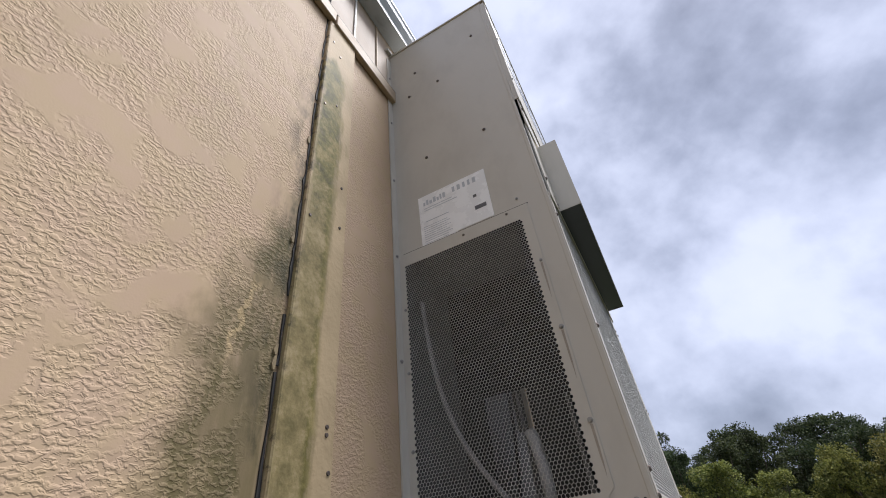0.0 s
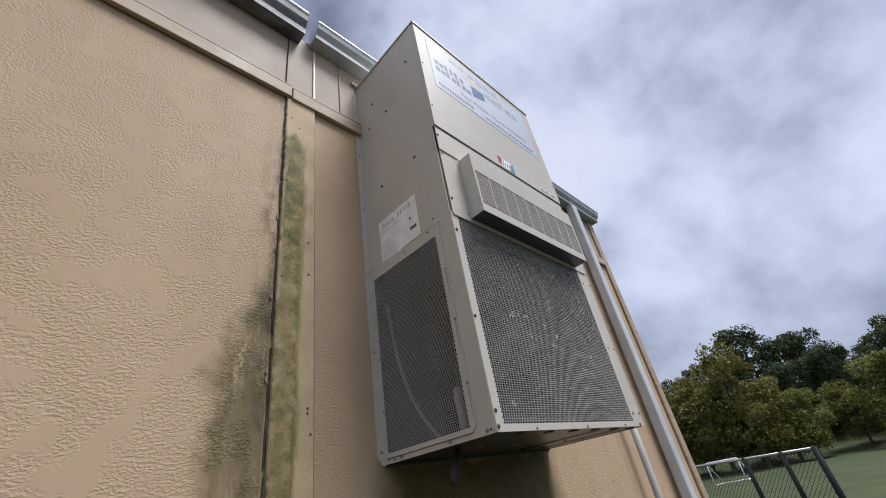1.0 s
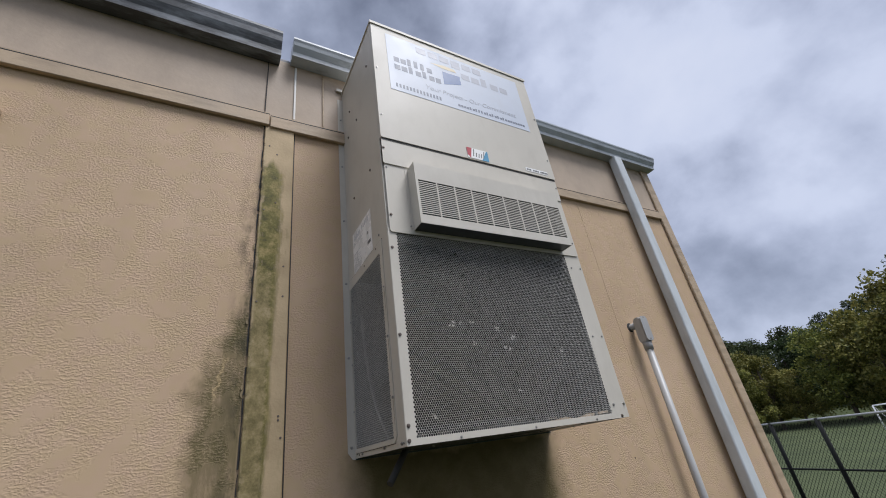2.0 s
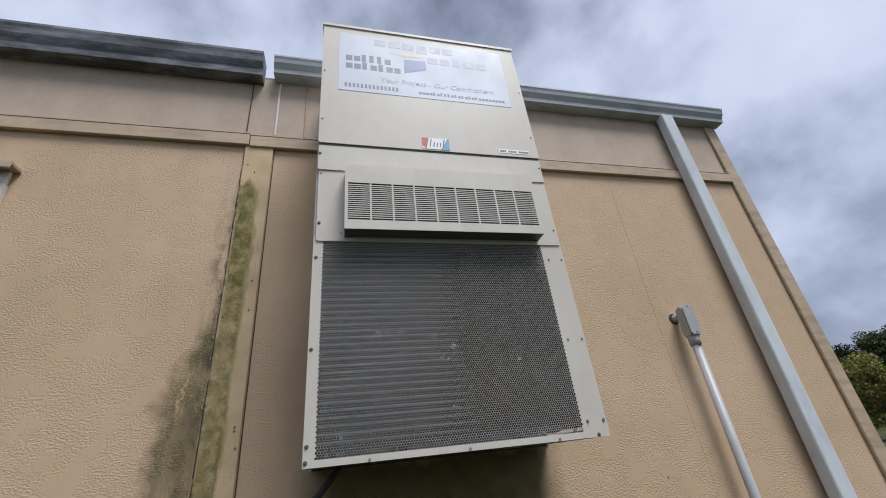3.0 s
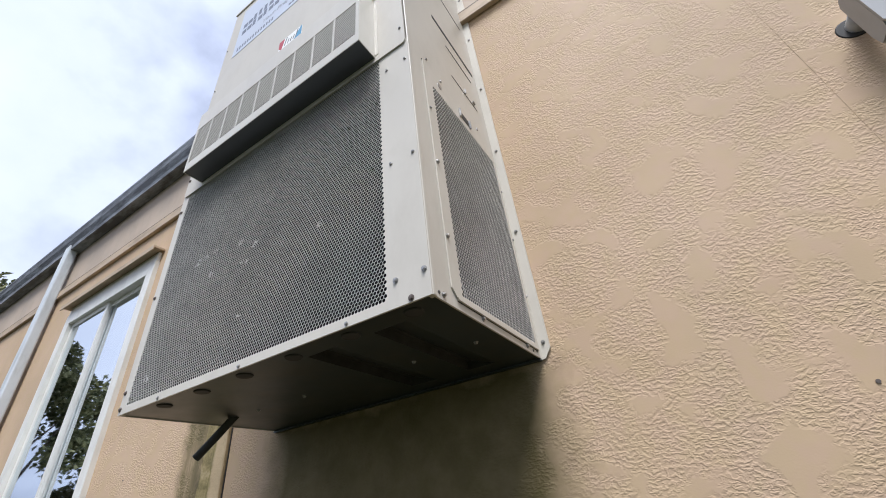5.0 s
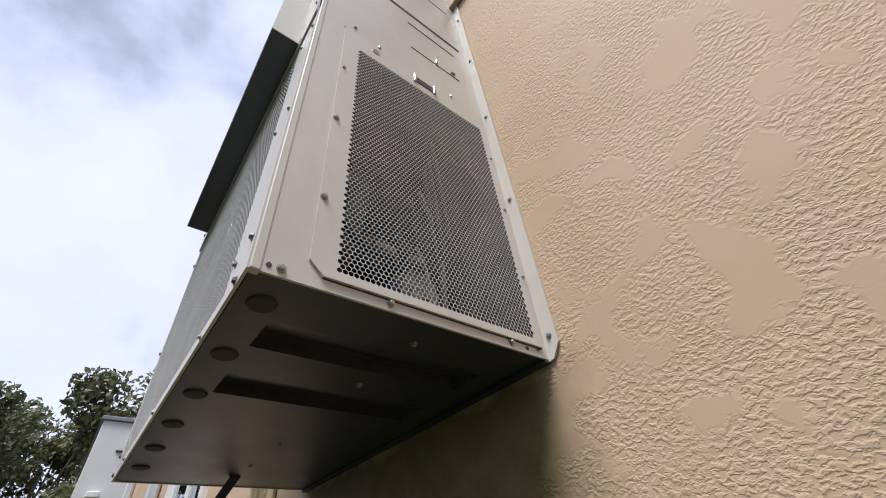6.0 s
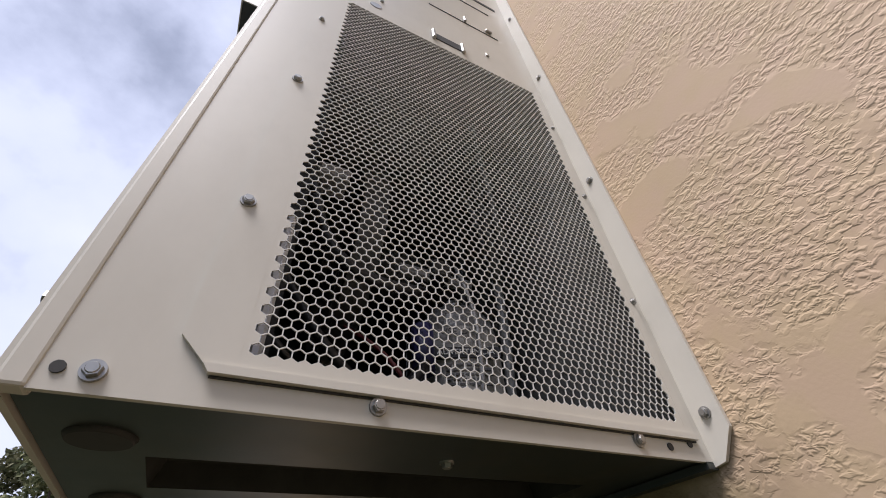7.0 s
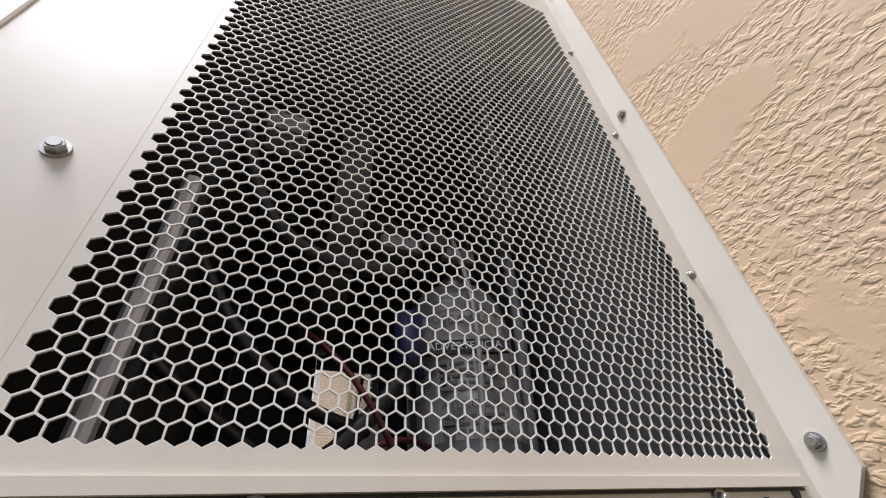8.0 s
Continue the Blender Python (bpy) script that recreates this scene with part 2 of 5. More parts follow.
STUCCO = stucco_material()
BATTEN = batten_material()
TRIM = material("tan_trim_paint", (0.45, 0.34, 0.225), 0.6, vary=0.1, scale=5, grain=0.002, grain_scale=60,
                dirt=(0.22, 0.17, 0.11), dirt_amount=0.6, dirt_scale=(1.0, 3, 5), dirt_at=0.55)
UPPER = material("tan_upper_panel_paint", (0.47, 0.37, 0.275), 0.65, vary=0.1, scale=3, grain=0.002, grain_scale=50,
                 dirt=(0.30, 0.235, 0.17), dirt_amount=0.4, dirt_scale=(0.8, 1, 0.5), dirt_at=0.5)
FLAKE = material("lifting_dirty_paint", (0.26, 0.20, 0.11), 0.75, vary=0.35, scale=60)
LABELPAPER = material("glossy_white_label", (0.94, 0.93, 0.90), 0.28, vary=0.02, scale=20, spec=0.7)
CABINET = material("beige_cabinet_paint", (0.578, 0.537, 0.458), 0.46, vary=0.04, scale=2.5, spec=0.4,
                   dirt=(0.42, 0.38, 0.31), dirt_amount=0.28, dirt_scale=(2.2, 2.2, 1.2), dirt_at=0.56)
STREAK = material("thin_rust_streak", (0.36, 0.31, 0.245), 0.6, vary=0.15, scale=50)
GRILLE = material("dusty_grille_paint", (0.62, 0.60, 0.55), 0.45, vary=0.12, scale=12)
LINT = material("pale_lint", (0.66, 0.65, 0.62), 0.9, vary=0.1, scale=60)
# hood underside: the shade below the hood is put into this dark colour
HOODUNDER = material("shade_dark_hood_underside", (0.075, 0.08, 0.085), 0.36, metal=0.45, vary=0.1, scale=5)
HOODPAINT = material("beige_hood_paint", (0.59, 0.55, 0.470), 0.38, vary=0.04, scale=3, dirt=(0.42, 0.38, 0.31), dirt_amount=0.25)
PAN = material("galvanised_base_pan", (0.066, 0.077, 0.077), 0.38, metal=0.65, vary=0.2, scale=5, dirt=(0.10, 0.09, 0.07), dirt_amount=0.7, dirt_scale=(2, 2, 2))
# near-black that paints in the shade inside the pan's pressed grooves
GROOVESHADE = material("groove_shade_black", (0.040, 0.039, 0.035), 0.9, vary=0.3, scale=20, spec=0.15)
ZINC = material("zinc_screw", (0.36, 0.35, 0.33), 0.35, metal=0.8, vary=0.15, scale=80)
DARKSCREW = material("weathered_screw", (0.16, 0.13, 0.11), 0.5, metal=0.6, vary=0.3, scale=80)
DULLBLACK = material("dull_near_black", (0.035, 0.033, 0.03), 0.7, vary=0.2)
BLACK = material("black_plastic", (0.02, 0.02, 0.022), 0.45)
INSIDE = material("dusty_inner_sheet", (0.12, 0.117, 0.11), 0.6, metal=0.1, vary=0.25, scale=8)
# near-black: the darkness between fins and in hollows is put into the colour
RECESSBLACK = material("recess_black", (0.018, 0.018, 0.018), 0.6, metal=0.1, vary=0.2, scale=30)
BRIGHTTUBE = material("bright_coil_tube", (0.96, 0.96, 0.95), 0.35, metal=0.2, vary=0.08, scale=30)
# fins blackened as well, for the shade in their narrow gaps
FINEDGE = material("shade_black_fins", (0.012, 0.012, 0.0115), 0.7, metal=0.0, vary=0.25, scale=14)
TUBE = material("coil_tube", (0.06, 0.06, 0.06), 0.4, metal=0.3, vary=0.1, scale=30)
POST = material("bright_inner_post", (0.78, 0.79, 0.82), 0.35, metal=0.2, vary=0.1, scale=30)
HOSE = material("grey_hose", (0.26, 0.255, 0.25), 0.5)
FOIL = material("pale_foil_wrap", (0.42, 0.42, 0.41), 0.35, vary=0.2, scale=40)
PAPER = material("white_paper_label", (0.86, 0.85, 0.82), 0.6, vary=0.03, scale=20)
INK = material("grey_ink", (0.12, 0.12, 0.12), 0.6)
PALEINK = material("faded_ink", (0.52, 0.53, 0.54), 0.6)
WIRERED = material("red_wire", (0.12, 0.02, 0.02), 0.5)
COMPRESSOR = material("compressor_enamel", (0.20, 0.197, 0.19), 0.35, vary=0.3, scale=30)
GREYLABEL = material("dusty_label", (0.38, 0.365, 0.34), 0.55, vary=0.45, scale=45)
SIGNWHITE = material("white_sign_vinyl", (0.57, 0.61, 0.69), 0.5, vary=0.03, scale=4, dirt=(0.52, 0.54, 0.58), dirt_amount=0.4, dirt_scale=(2, 2, 1))
SIGNINK = material("slate_sign_ink", (0.16, 0.18, 0.23), 0.5, vary=0.2, scale=30)
SIGNGREY = material("sunbleached_sign_grey", (0.42, 0.43, 0.48), 0.5, vary=0.1, scale=30)
SIGNBLUE = material("sign_blue", (0.05, 0.12, 0.30), 0.45)
SIGNGOLD = material("faded_sign_gold", (0.70, 0.58, 0.36), 0.5)
RED = material("badge_red", (0.45, 0.04, 0.05), 0.4)
CYAN = material("badge_blue", (0.08, 0.30, 0.48), 0.4)
SEAL = material("blue_enamel", (0.03, 0.03, 0.10), 0.4)
GUTTER = material("blue_grey_gutter_paint", (0.40, 0.43, 0.45), 0.4, vary=0.08, scale=4, dirt=(0.10, 0.10, 0.10), dirt_amount=0.55, dirt_scale=(1.2, 3, 3), dirt_at=0.6)
GUTTERDIRTY = material("grimy_gutter_paint", (0.26, 0.28, 0.30), 0.5, vary=0.2, scale=4, dirt=(0.045, 0.045, 0.045), dirt_amount=0.9, dirt_scale=(0.8, 3, 3), dirt_at=0.42)
SPOUT = material("pale_downspout_paint", (0.57, 0.60, 0.61), 0.38, vary=0.06, scale=4, dirt=(0.30, 0.30, 0.28), dirt_amount=0.4)
CONDUIT = material("grey_pvc", (0.38, 0.38, 0.37), 0.42, vary=0.06, scale=8, dirt=(0.25, 0.24, 0.22), dirt_amount=0.3)
VINYL = material("white_window_vinyl", (0.72, 0.70, 0.64), 0.4, vary=0.04, scale=6, dirt=(0.40, 0.37, 0.30), dirt_amount=0.3)
ROOM = material("dim_room_paint", (0.25, 0.24, 0.22), 0.8)
ROOF = material("grey_roof_sheet", (0.20, 0.20, 0.21), 0.6)
GREYWALL = material("grey_building_paint", (0.60, 0.59, 0.54), 0.7, vary=0.08, scale=0.8)


def ground_material():
    """Mown grass; by the building a made-up, unseen dark colour that cuts bounced light."""
    m = bpy.data.materials.new("mown_grass")
    m.use_nodes = True
    make = nodes_of(m.node_tree)
    at = make("ShaderNodeTexCoord").outputs["Object"]
    xyz = make("ShaderNodeSeparateXYZ", {"Vector": at}).outputs
    n1 = make("ShaderNodeTexNoise", {"Vector": at, "Scale": 0.35, "Detail": 8.0, "Roughness": 0.65}).outputs["Fac"]
    grass = ramp(make, n1, [(0.3, (0.046, 0.060, 0.027)), (0.7, (0.080, 0.098, 0.042))])
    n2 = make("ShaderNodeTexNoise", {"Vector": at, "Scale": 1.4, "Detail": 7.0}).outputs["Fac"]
    bounce_dark = ramp(make, n2, [(0.3, (0.016, 0.018, 0.010)), (0.62, (0.036, 0.040, 0.018)), (0.75, (0.045, 0.036, 0.026))])
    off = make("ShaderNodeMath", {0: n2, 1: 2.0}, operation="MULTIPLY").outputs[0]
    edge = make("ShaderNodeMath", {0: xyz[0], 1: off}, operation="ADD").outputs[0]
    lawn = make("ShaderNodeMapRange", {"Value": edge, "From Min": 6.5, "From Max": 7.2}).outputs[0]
    colour = make("ShaderNodeMix", {"Factor": lawn, 6: bounce_dark, 7: grass}, data_type="RGBA").outputs[2]
    fine = make("ShaderNodeTexNoise", {"Vector": at, "Scale": 25.0, "Detail": 4.0}).outputs["Fac"]
    bump = make("ShaderNodeBump", {"Height": fine, "Strength": 0.6, "Distance": 0.03})
    bsdf = make("ShaderNodeBsdfPrincipled", {"Base Color": colour, "Roughness": 0.95, "Specular IOR Level": 0.2})
    m.node_tree.links.new(bump.outputs[0], bsdf.inputs["Normal"])
    make("ShaderNodeOutputMaterial", {"Surface": bsdf.outputs[0]})
    return m


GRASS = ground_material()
BARK = material("bark", (0.09, 0.07, 0.05), 0.9, vary=0.3, scale=4, grain=0.02, grain_scale=12)
FENCEBLACK = material("black_fence_coat", (0.012, 0.013, 0.013), 0.7, spec=0.2)
GALV = material("galvanised_rail", (0.42, 0.42, 0.42), 0.4, metal=0.6, vary=0.1, scale=10)
GOALWHITE = material("white_goal_paint", (0.75, 0.75, 0.75), 0.4)


def leaf_material(name, low, high):
    m = bpy.data.materials.new(name)
    m.use_nodes = True
    make = nodes_of(m.node_tree)
    island = make("ShaderNodeNewGeometry").outputs["Random Per Island"]
    leaf = ramp(make, island, [(0.0, low), (1.0, high)])
    at = make("ShaderNodeTexCoord").outputs["Object"]
    clump = make("ShaderNodeTexNoise", {"Vector": at, "Scale": 0.35, "Detail": 3.0}).outputs["Fac"]
    val = make("ShaderNodeMapRange", {"Value": clump, "From Min": 0.32, "From Max": 0.68, "To Min": 0.5, "To Max": 1.45}).outputs[0]
    rnd = make("ShaderNodeObjectInfo").outputs["Random"]
    hue = make("ShaderNodeMapRange", {"Value": rnd, "To Min": 0.475, "To Max": 0.515}).outputs[0]
    colour = make("ShaderNodeHueSaturation", {"Hue": hue, "Value": val, "Color": leaf}).outputs[0]
    bsdf = make("ShaderNodeBsdfPrincipled", {"Base Color": colour, "Roughness": 0.65, "Specular IOR Level": 0.25})
    thin = make("ShaderNodeBsdfTranslucent", {"Color": colour})
    mix = make("ShaderNodeMixShader", {0: 0.25, 1: bsdf.outputs[0], 2: thin.outputs[0]})
    make("ShaderNodeOutputMaterial", {"Surface": mix.outputs[0]})
    return m


LEAF_DARK = leaf_material("dark_leaves", (0.024, 0.040, 0.018), (0.078, 0.100, 0.036))
LEAF_PALE = leaf_material("pale_leaves", (0.07, 0.085, 0.04), (0.26, 0.25, 0.13))
LEAF_OLIVE = leaf_material("olive_leaves", (0.055, 0.075, 0.020), (0.28, 0.27, 0.065))


def glass_material():
    m = bpy.data.materials.new("window_glass")
    m.use_nodes = True
    make = nodes_of(m.node_tree)
    clear = make("ShaderNodeBsdfTransparent", {"Color": (0.55, 0.60, 0.60, 1)})
    gloss = make("ShaderNodeBsdfGlossy", {"Roughness": 0.02, "Color": (0.9, 0.95, 1.0, 1)})
    fres = make("ShaderNodeFresnel", {"IOR": 22.0}).outputs[0]
    mix = make("ShaderNodeMixShader", {0: fres, 1: clear.outputs[0], 2: gloss.outputs[0]})
    make("ShaderNodeOutputMaterial", {"Surface": mix.outputs[0]})
    return m


GLASS = glass_material()


# ---- mesh helpers ----
def box(bm, x0, x1, y0, y1, z0, z1, bevel=0.0, segments=1):
    vs = [bm.verts.new((x, y, z)) for x in (x0, x1) for y in (y0, y1) for z in (z0, z1)]
    fs = [bm.faces.new([vs[i] for i in q]) for q in ((0, 1, 3, 2), (4, 6, 7, 5), (0, 4, 5, 1), (2, 3, 7, 6), (0, 2, 6, 4), (1, 5, 7, 3))]
    if bevel:
        bmesh.ops.bevel(bm, geom=list({ed for f in fs for ed in f.edges}), offset=bevel, segments=segments, affect="EDGES", profile=0.5)
    return bm


def prism(bm, axis, outline, n0, n1, holes=()):
    """A plate between n0 and n1 on an axis, with an outline in the two other axes; a hole is a rectangle (only one, with a four-cornered outline)."""
    def at(u, v, n):
        return {"x": (n, u, v), "y": (u, n, v), "z": (u, v, n)}[axis]
    if not holes:
        a, b = ([bm.verts.new(at(u, v, n)) for u, v in outline] for n in (n0, n1))
        bm.faces.new(a), bm.faces.new(b[::-1])
        for i in range(len(a)):
            j = (i + 1) % len(a)
            bm.faces.new((a[j], a[i], b[i], b[j]))
    else:
        (h0, h1, k0, k1), = holes
        inner = [(h0, k0), (h1, k0), (h1, k1), (h0, k1)]
        us, vs = [u for u, _ in outline], [v for _, v in outline]
        outer = [(min(us), min(vs)), (max(us), min(vs)), (max(us), max(vs)), (min(us), max(vs))]
        rings = [[bm.verts.new(at(u, v, n)) for u, v in ring] for n in (n0, n1) for ring in (outer, inner)]
        for i in range(4):
            j = (i + 1) % 4
            bm.faces.new((rings[0][i], rings[0][j], rings[1][j], rings[1][i]))
            bm.faces.new((rings[2][j], rings[2][i], rings[3][i], rings[3][j]))
            bm.faces.new((rings[0][j], rings[0][i], rings[2][i], rings[2][j]))
            bm.faces.new((rings[1][i], rings[1][j], rings[3][j], rings[3][i]))
    bmesh.ops.recalc_face_normals(bm, faces=bm.faces)
    return bm


def rect(u0, u1, v0, v1, round_bottom=0.0):
    if not round_bottom:
        return [(u0, v0), (u1, v0), (u1, v1), (u0, v1)]
    r, arc = round_bottom, [radians(a) for a in (0, 30, 60, 90)]
    left = [(u0 + r - r * math.cos(t), v0 + r - r * math.sin(t)) for t in arc]
    right = [(u1 - r + r * math.sin(t), v0 + r - r * math.cos(t)) for t in arc]
    return left + right + [(u1, v1), (u0, v1)]


def cyl(bm, p, q, r0, r1=None, sides=16, cap=True):
    """A round bar from p to q."""
    p, q = Vector(p), Vector(q)
    r1 = r0 if r1 is None else r1
    turn = (q - p).to_track_quat("Z", "Y")
    rings = []
    for c, r in ((p, r0), (q, r1)):
        rings.append([bm.verts.new(c + turn @ Vector((r * math.cos(2 * math.pi * i / sides), r * math.sin(2 * math.pi * i / sides), 0))) for i in range(sides)])
    for i in range(sides):
        j = (i + 1) % sides
        f = bm.faces.new((rings[0][i], rings[0][j], rings[1][j], rings[1][i]))
        f.smooth = True
    if cap:
        bm.faces.new(rings[0][::-1]), bm.faces.new(rings[1])
    return bm


def tube(bm, pts, r, sides=10):
    """A round hose through points."""
    pts = [Vector(p) for p in pts]
    rings = []
    for i, p in enumerate(pts):
        d = (pts[min(i + 1, len(pts) - 1)] - pts[max(i - 1, 0)]).normalized()
        turn = d.to_track_quat("Z", "Y")
        rings.append([bm.verts.new(p + turn @ Vector((r * math.cos(2 * math.pi * k / sides), r * math.sin(2 * math.pi * k / sides), 0))) for k in range(sides)])
    for i in range(len(rings) - 1):
        a, b = rings[i], rings[i + 1]
        near = min(range(sides), key=lambda s: (a[0].co - b[s].co).length)
        rings[i + 1] = b = b[near:] + b[:near]
        for k in range(sides):
            j = (k + 1) % sides
            f = bm.faces.new((a[k], a[j], b[j], b[k]))
            f.smooth = True
    bm.faces.new(rings[0][::-1]), bm.faces.new(rings[-1])
    bmesh.ops.recalc_face_normals(bm, faces=bm.faces)
    return bm


def arc_points(p, q, bow, n=12):
    """Points from p to q, bowed by a vector in the middle."""
    p, q, bow = Vector(p), Vector(q), Vector(bow)
    return [p.lerp(q, i / n) + bow * math.sin(math.pi * i / n) for i in range(n + 1)]


def finish(name, bm, mat):
    me = bpy.data.meshes.new(name)
    bm.to_mesh(me)
    bm.free()
    me.materials.append(mat)
    return me


def part(name, bm, mat, parent, label=""):
    ob = new(name, finish(name, bm, mat))
    ob.parent = parent
    return tagged(ob, label)


def piece(name, mesh, parent, m, label=""):
    ob = new(name, mesh)
    ob.parent = parent
    ob.matrix_basis = m
    return tagged(ob, label)


def thing(name, at, label, category, group="", kind=""):
    ob = new(name)
    ob.location = at
    ob.empty_display_size = 0.1
    return tagged(ob, label, category, group, kind)


def solid(name, bm, mat, label, category="", group="", kind=""):
    return tagged(new(name, finish(name, bm, mat)), label, category, group, kind)


def shift(ob, parent_at):
    """Parts are modelled in world places: put back the parent's offset."""
    for c in ob.children:
        c.location = c.location - Vector(parent_at)


def words(name, text, size, m, mat, parent, label=""):
    """Writing in the built-in font, as a thin mesh."""
    curve = bpy.data.curves.new(name, "FONT")
    curve.body, curve.size, curve.align_x, curve.align_y, curve.extrude = text, size, "CENTER", "CENTER", 0.0004
    curve.resolution_u = 3
    curve.shear = 0.2 if name == "slogan" else 0.0
    tmp = bpy.data.objects.new(name, curve)
    scene.collection.objects.link(tmp)
    me = bpy.data.meshes.new_from_object(tmp.evaluated_get(bpy.context.evaluated_depsgraph_get()))
    bpy.data.objects.remove(tmp)
    me.materials.clear()
    me.materials.append(mat)
    return piece(name, me, parent, m, label)


FACING_FRONT = pose(0, 0, 0, 90, 0, 0)
FACING_LEFT = pose(0, 0, 0, 90, 0, -90)
FACING_RIGHT = pose(0, 0, 0, 90, 0, 90)


# ---- building ----
X0, X1, DEEP, EAVE = -6.5, 2.61, 7.0, 4.02
WIN = (-3.30, -1.985, 1.25, 3.105)


def build_walls():
    wx0, wx1, wz0, wz1 = WIN
    bm = bmesh.new()
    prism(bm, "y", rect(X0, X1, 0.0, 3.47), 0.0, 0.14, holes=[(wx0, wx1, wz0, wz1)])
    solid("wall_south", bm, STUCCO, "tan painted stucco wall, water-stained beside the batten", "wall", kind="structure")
    bm = bmesh.new()
    box(bm, X0, X1, -0.002, 0.14, 3.47, EAVE)
    solid("wall_fascia", bm, UPPER, "tan painted panel frieze above the stucco, weather-streaked", "wall", kind="structure")
    for name, args in (("wall_east", (X1 - 0.14, X1, 0.14, DEEP, 0, EAVE)), ("wall_west", (X0, X0 + 0.14, 0.14, DEEP, 0, EAVE)),
                       ("wall_north", (X0, X1, DEEP, DEEP + 0.14, 0, EAVE))):
        solid(name, box(bmesh.new(), *args), STUCCO, "tan painted stucco wall of the classroom", "wall", kind="structure")
    solid("floor", box(bmesh.new(), X0 + 0.14, X1 - 0.14, 0.14, DEEP, 0.6, 0.7), ROOM, "dim classroom floor", "floor", kind="structure")
    solid("ceiling", box(bmesh.new(), X0 + 0.14, X1 - 0.14, 0.14, DEEP, 3.3, 3.4), ROOM, "dim classroom ceiling", "ceiling", kind="structure")
    bm = bmesh.new()
    prism(bm, "x", [(0.0, EAVE + 0.02), (3.6, EAVE + 0.30), (DEEP + 0.2, EAVE + 0.03), (DEEP + 0.2, EAVE), (0.0, EAVE)], X0 - 0.05, X1 + 0.03)
    solid("roof", bm, ROOF, "low grey sheet roof of the modular building", "roof", kind="structure")
    # horizontal trim board, in two lengths that meet over the batten
    for x0, x1, z in ((X0, -0.955, 3.478), (-0.95, -0.05, 3.468), (-0.047, 2.52, 3.446)):
        bm = bmesh.new()
        box(bm, x0, x1, -0.027, -0.003, z - 0.028, z + 0.0495, 0.003)
        box(bm, x0, x1, -0.024, -0.003, z + 0.054, z + 0.064, 0.002)
        solid("joint_strip", box(bmesh.new(), x0, x1, -0.0262, -0.003, z + 0.0497, z + 0.0538), DULLBLACK, "dark crack above the trim board", "trim", kind="structure")
        solid("trim", bm, TRIM, "tan painted horizontal trim board with a drip edge", "trim", kind="structure")
    # vertical joints of the frieze
    for x, w, mat, lab in ((-0.824, 0.012, VINYL, "white caulked vertical joint in the frieze"), (-0.657, 0.010, TRIM, "tan vertical joint strip in the frieze"),
                           (-0.980, 0.005, DULLBLACK, "open dark joint in the frieze")):
        solid("joint_strip", box(bmesh.new(), x - w / 2, x + w / 2, -0.010, -0.0025, 3.548, EAVE - 0.03, 0.002), mat, lab, "trim", kind="structure")
    # batten over the panel joint
    bm = bmesh.new()
    box(bm, -0.972, -0.822, -0.016, 0.0, 0.1, 3.445, 0.003)
    solid("batten", bm, BATTEN, "tan painted vertical batten board green with algae", "batten", kind="structure")
    # the rotted joint: an uneven dark line with gaps, and paint lifting beside it
    rng = random.Random(9)
    bm = bmesh.new()
    z, x, half = 0.1, -0.9755, 0.003
    while z < 3.43:
        step = rng.uniform(0.012, 0.05)
        nx, nh = -0.9755 + rng.uniform(-0.0022, 0.0022), rng.choice((0.0008, 0.0016, 0.0026, 0.0042))
        if rng.random() > 0.10:
            prism(bm, "y", [(x - half, z), (x + half, z), (nx + nh, z + step), (nx - nh, z + step)], -0.0035, 0.0)
        z, x, half = z + step, nx, nh
    solid("joint_strip", bm, DULLBLACK, "dark rotted joint beside the mossy batten", "trim", kind="structure")
    bm = bmesh.new()
    for z, long in ((2.68, 0.035), (2.32, 0.025), (2.05, 0.022), (2.02, 0.03), (1.64, 0.03)):
        x = -0.9815 + rng.uniform(-0.003, 0.002)
        prism(bm, "y", [(x - 0.002, z), (x + 0.003, z + 0.002), (x + 0.004 + rng.uniform(-0.002, 0.002), z + long), (x - 0.003, z + long * 0.8), (x - 0.006, z + long * 0.4)], -0.0045, -0.0005)
    solid("paint_flakes", bm, FLAKE, "paint flakes lifting along the rotted joint", "paint", kind="structure")
    solid("joint_strip", box(bmesh.new(), -0.8195, -0.815, -0.003, 0.0, 0.1, 3.44), DULLBLACK, "thin dark joint beside the batten", "trim", kind="structure")
    nails = thing("nail_row", (-0.9, -0.016, 2.0), "dark rusty nail heads scattered over the batten", "nails")
    for x, z in ((-0.945, 3.31), (-0.905, 3.26), (-0.952, 2.90), (-0.955, 2.42), (-0.848, 2.45), (-0.850, 2.60), (-0.846, 1.940), (-0.846, 1.925), (-0.835, 1.86), (-0.90, 2.95), (-0.93, 1.50)):
        bm = bmesh.new()
        cyl(bm, (x, -0.0155, z), (x, -0.0185, z), 0.0048, 0.004, sides=10)
        part("nail", bm, DARKSCREW, nails)
    shift(nails, nails.location)
    for x, z in ((1.147, 1.548), (-1.635, 1.72)):
        solid("nail", cyl(bmesh.new(), (x, -0.002, z), (x, 0.0, z), 0.004, sides=10), DARKSCREW, "small rusty nail head in the stucco", "nail")
    # hairline panel joint on the right
    bm = bmesh.new()
    box(bm, 1.4026, 1.4054, -0.0009, 0.0, 0.1, 3.43, 0.0)
    solid("joint_strip", bm, STUCCO, "painted-over panel joint in the stucco", "trim", kind="structure")
    # corner trim boards
    bm = bmesh.new()
    box(bm, 2.522, X1 + 0.012, -0.022, -0.003, 0.1, EAVE - 0.02, 0.004)
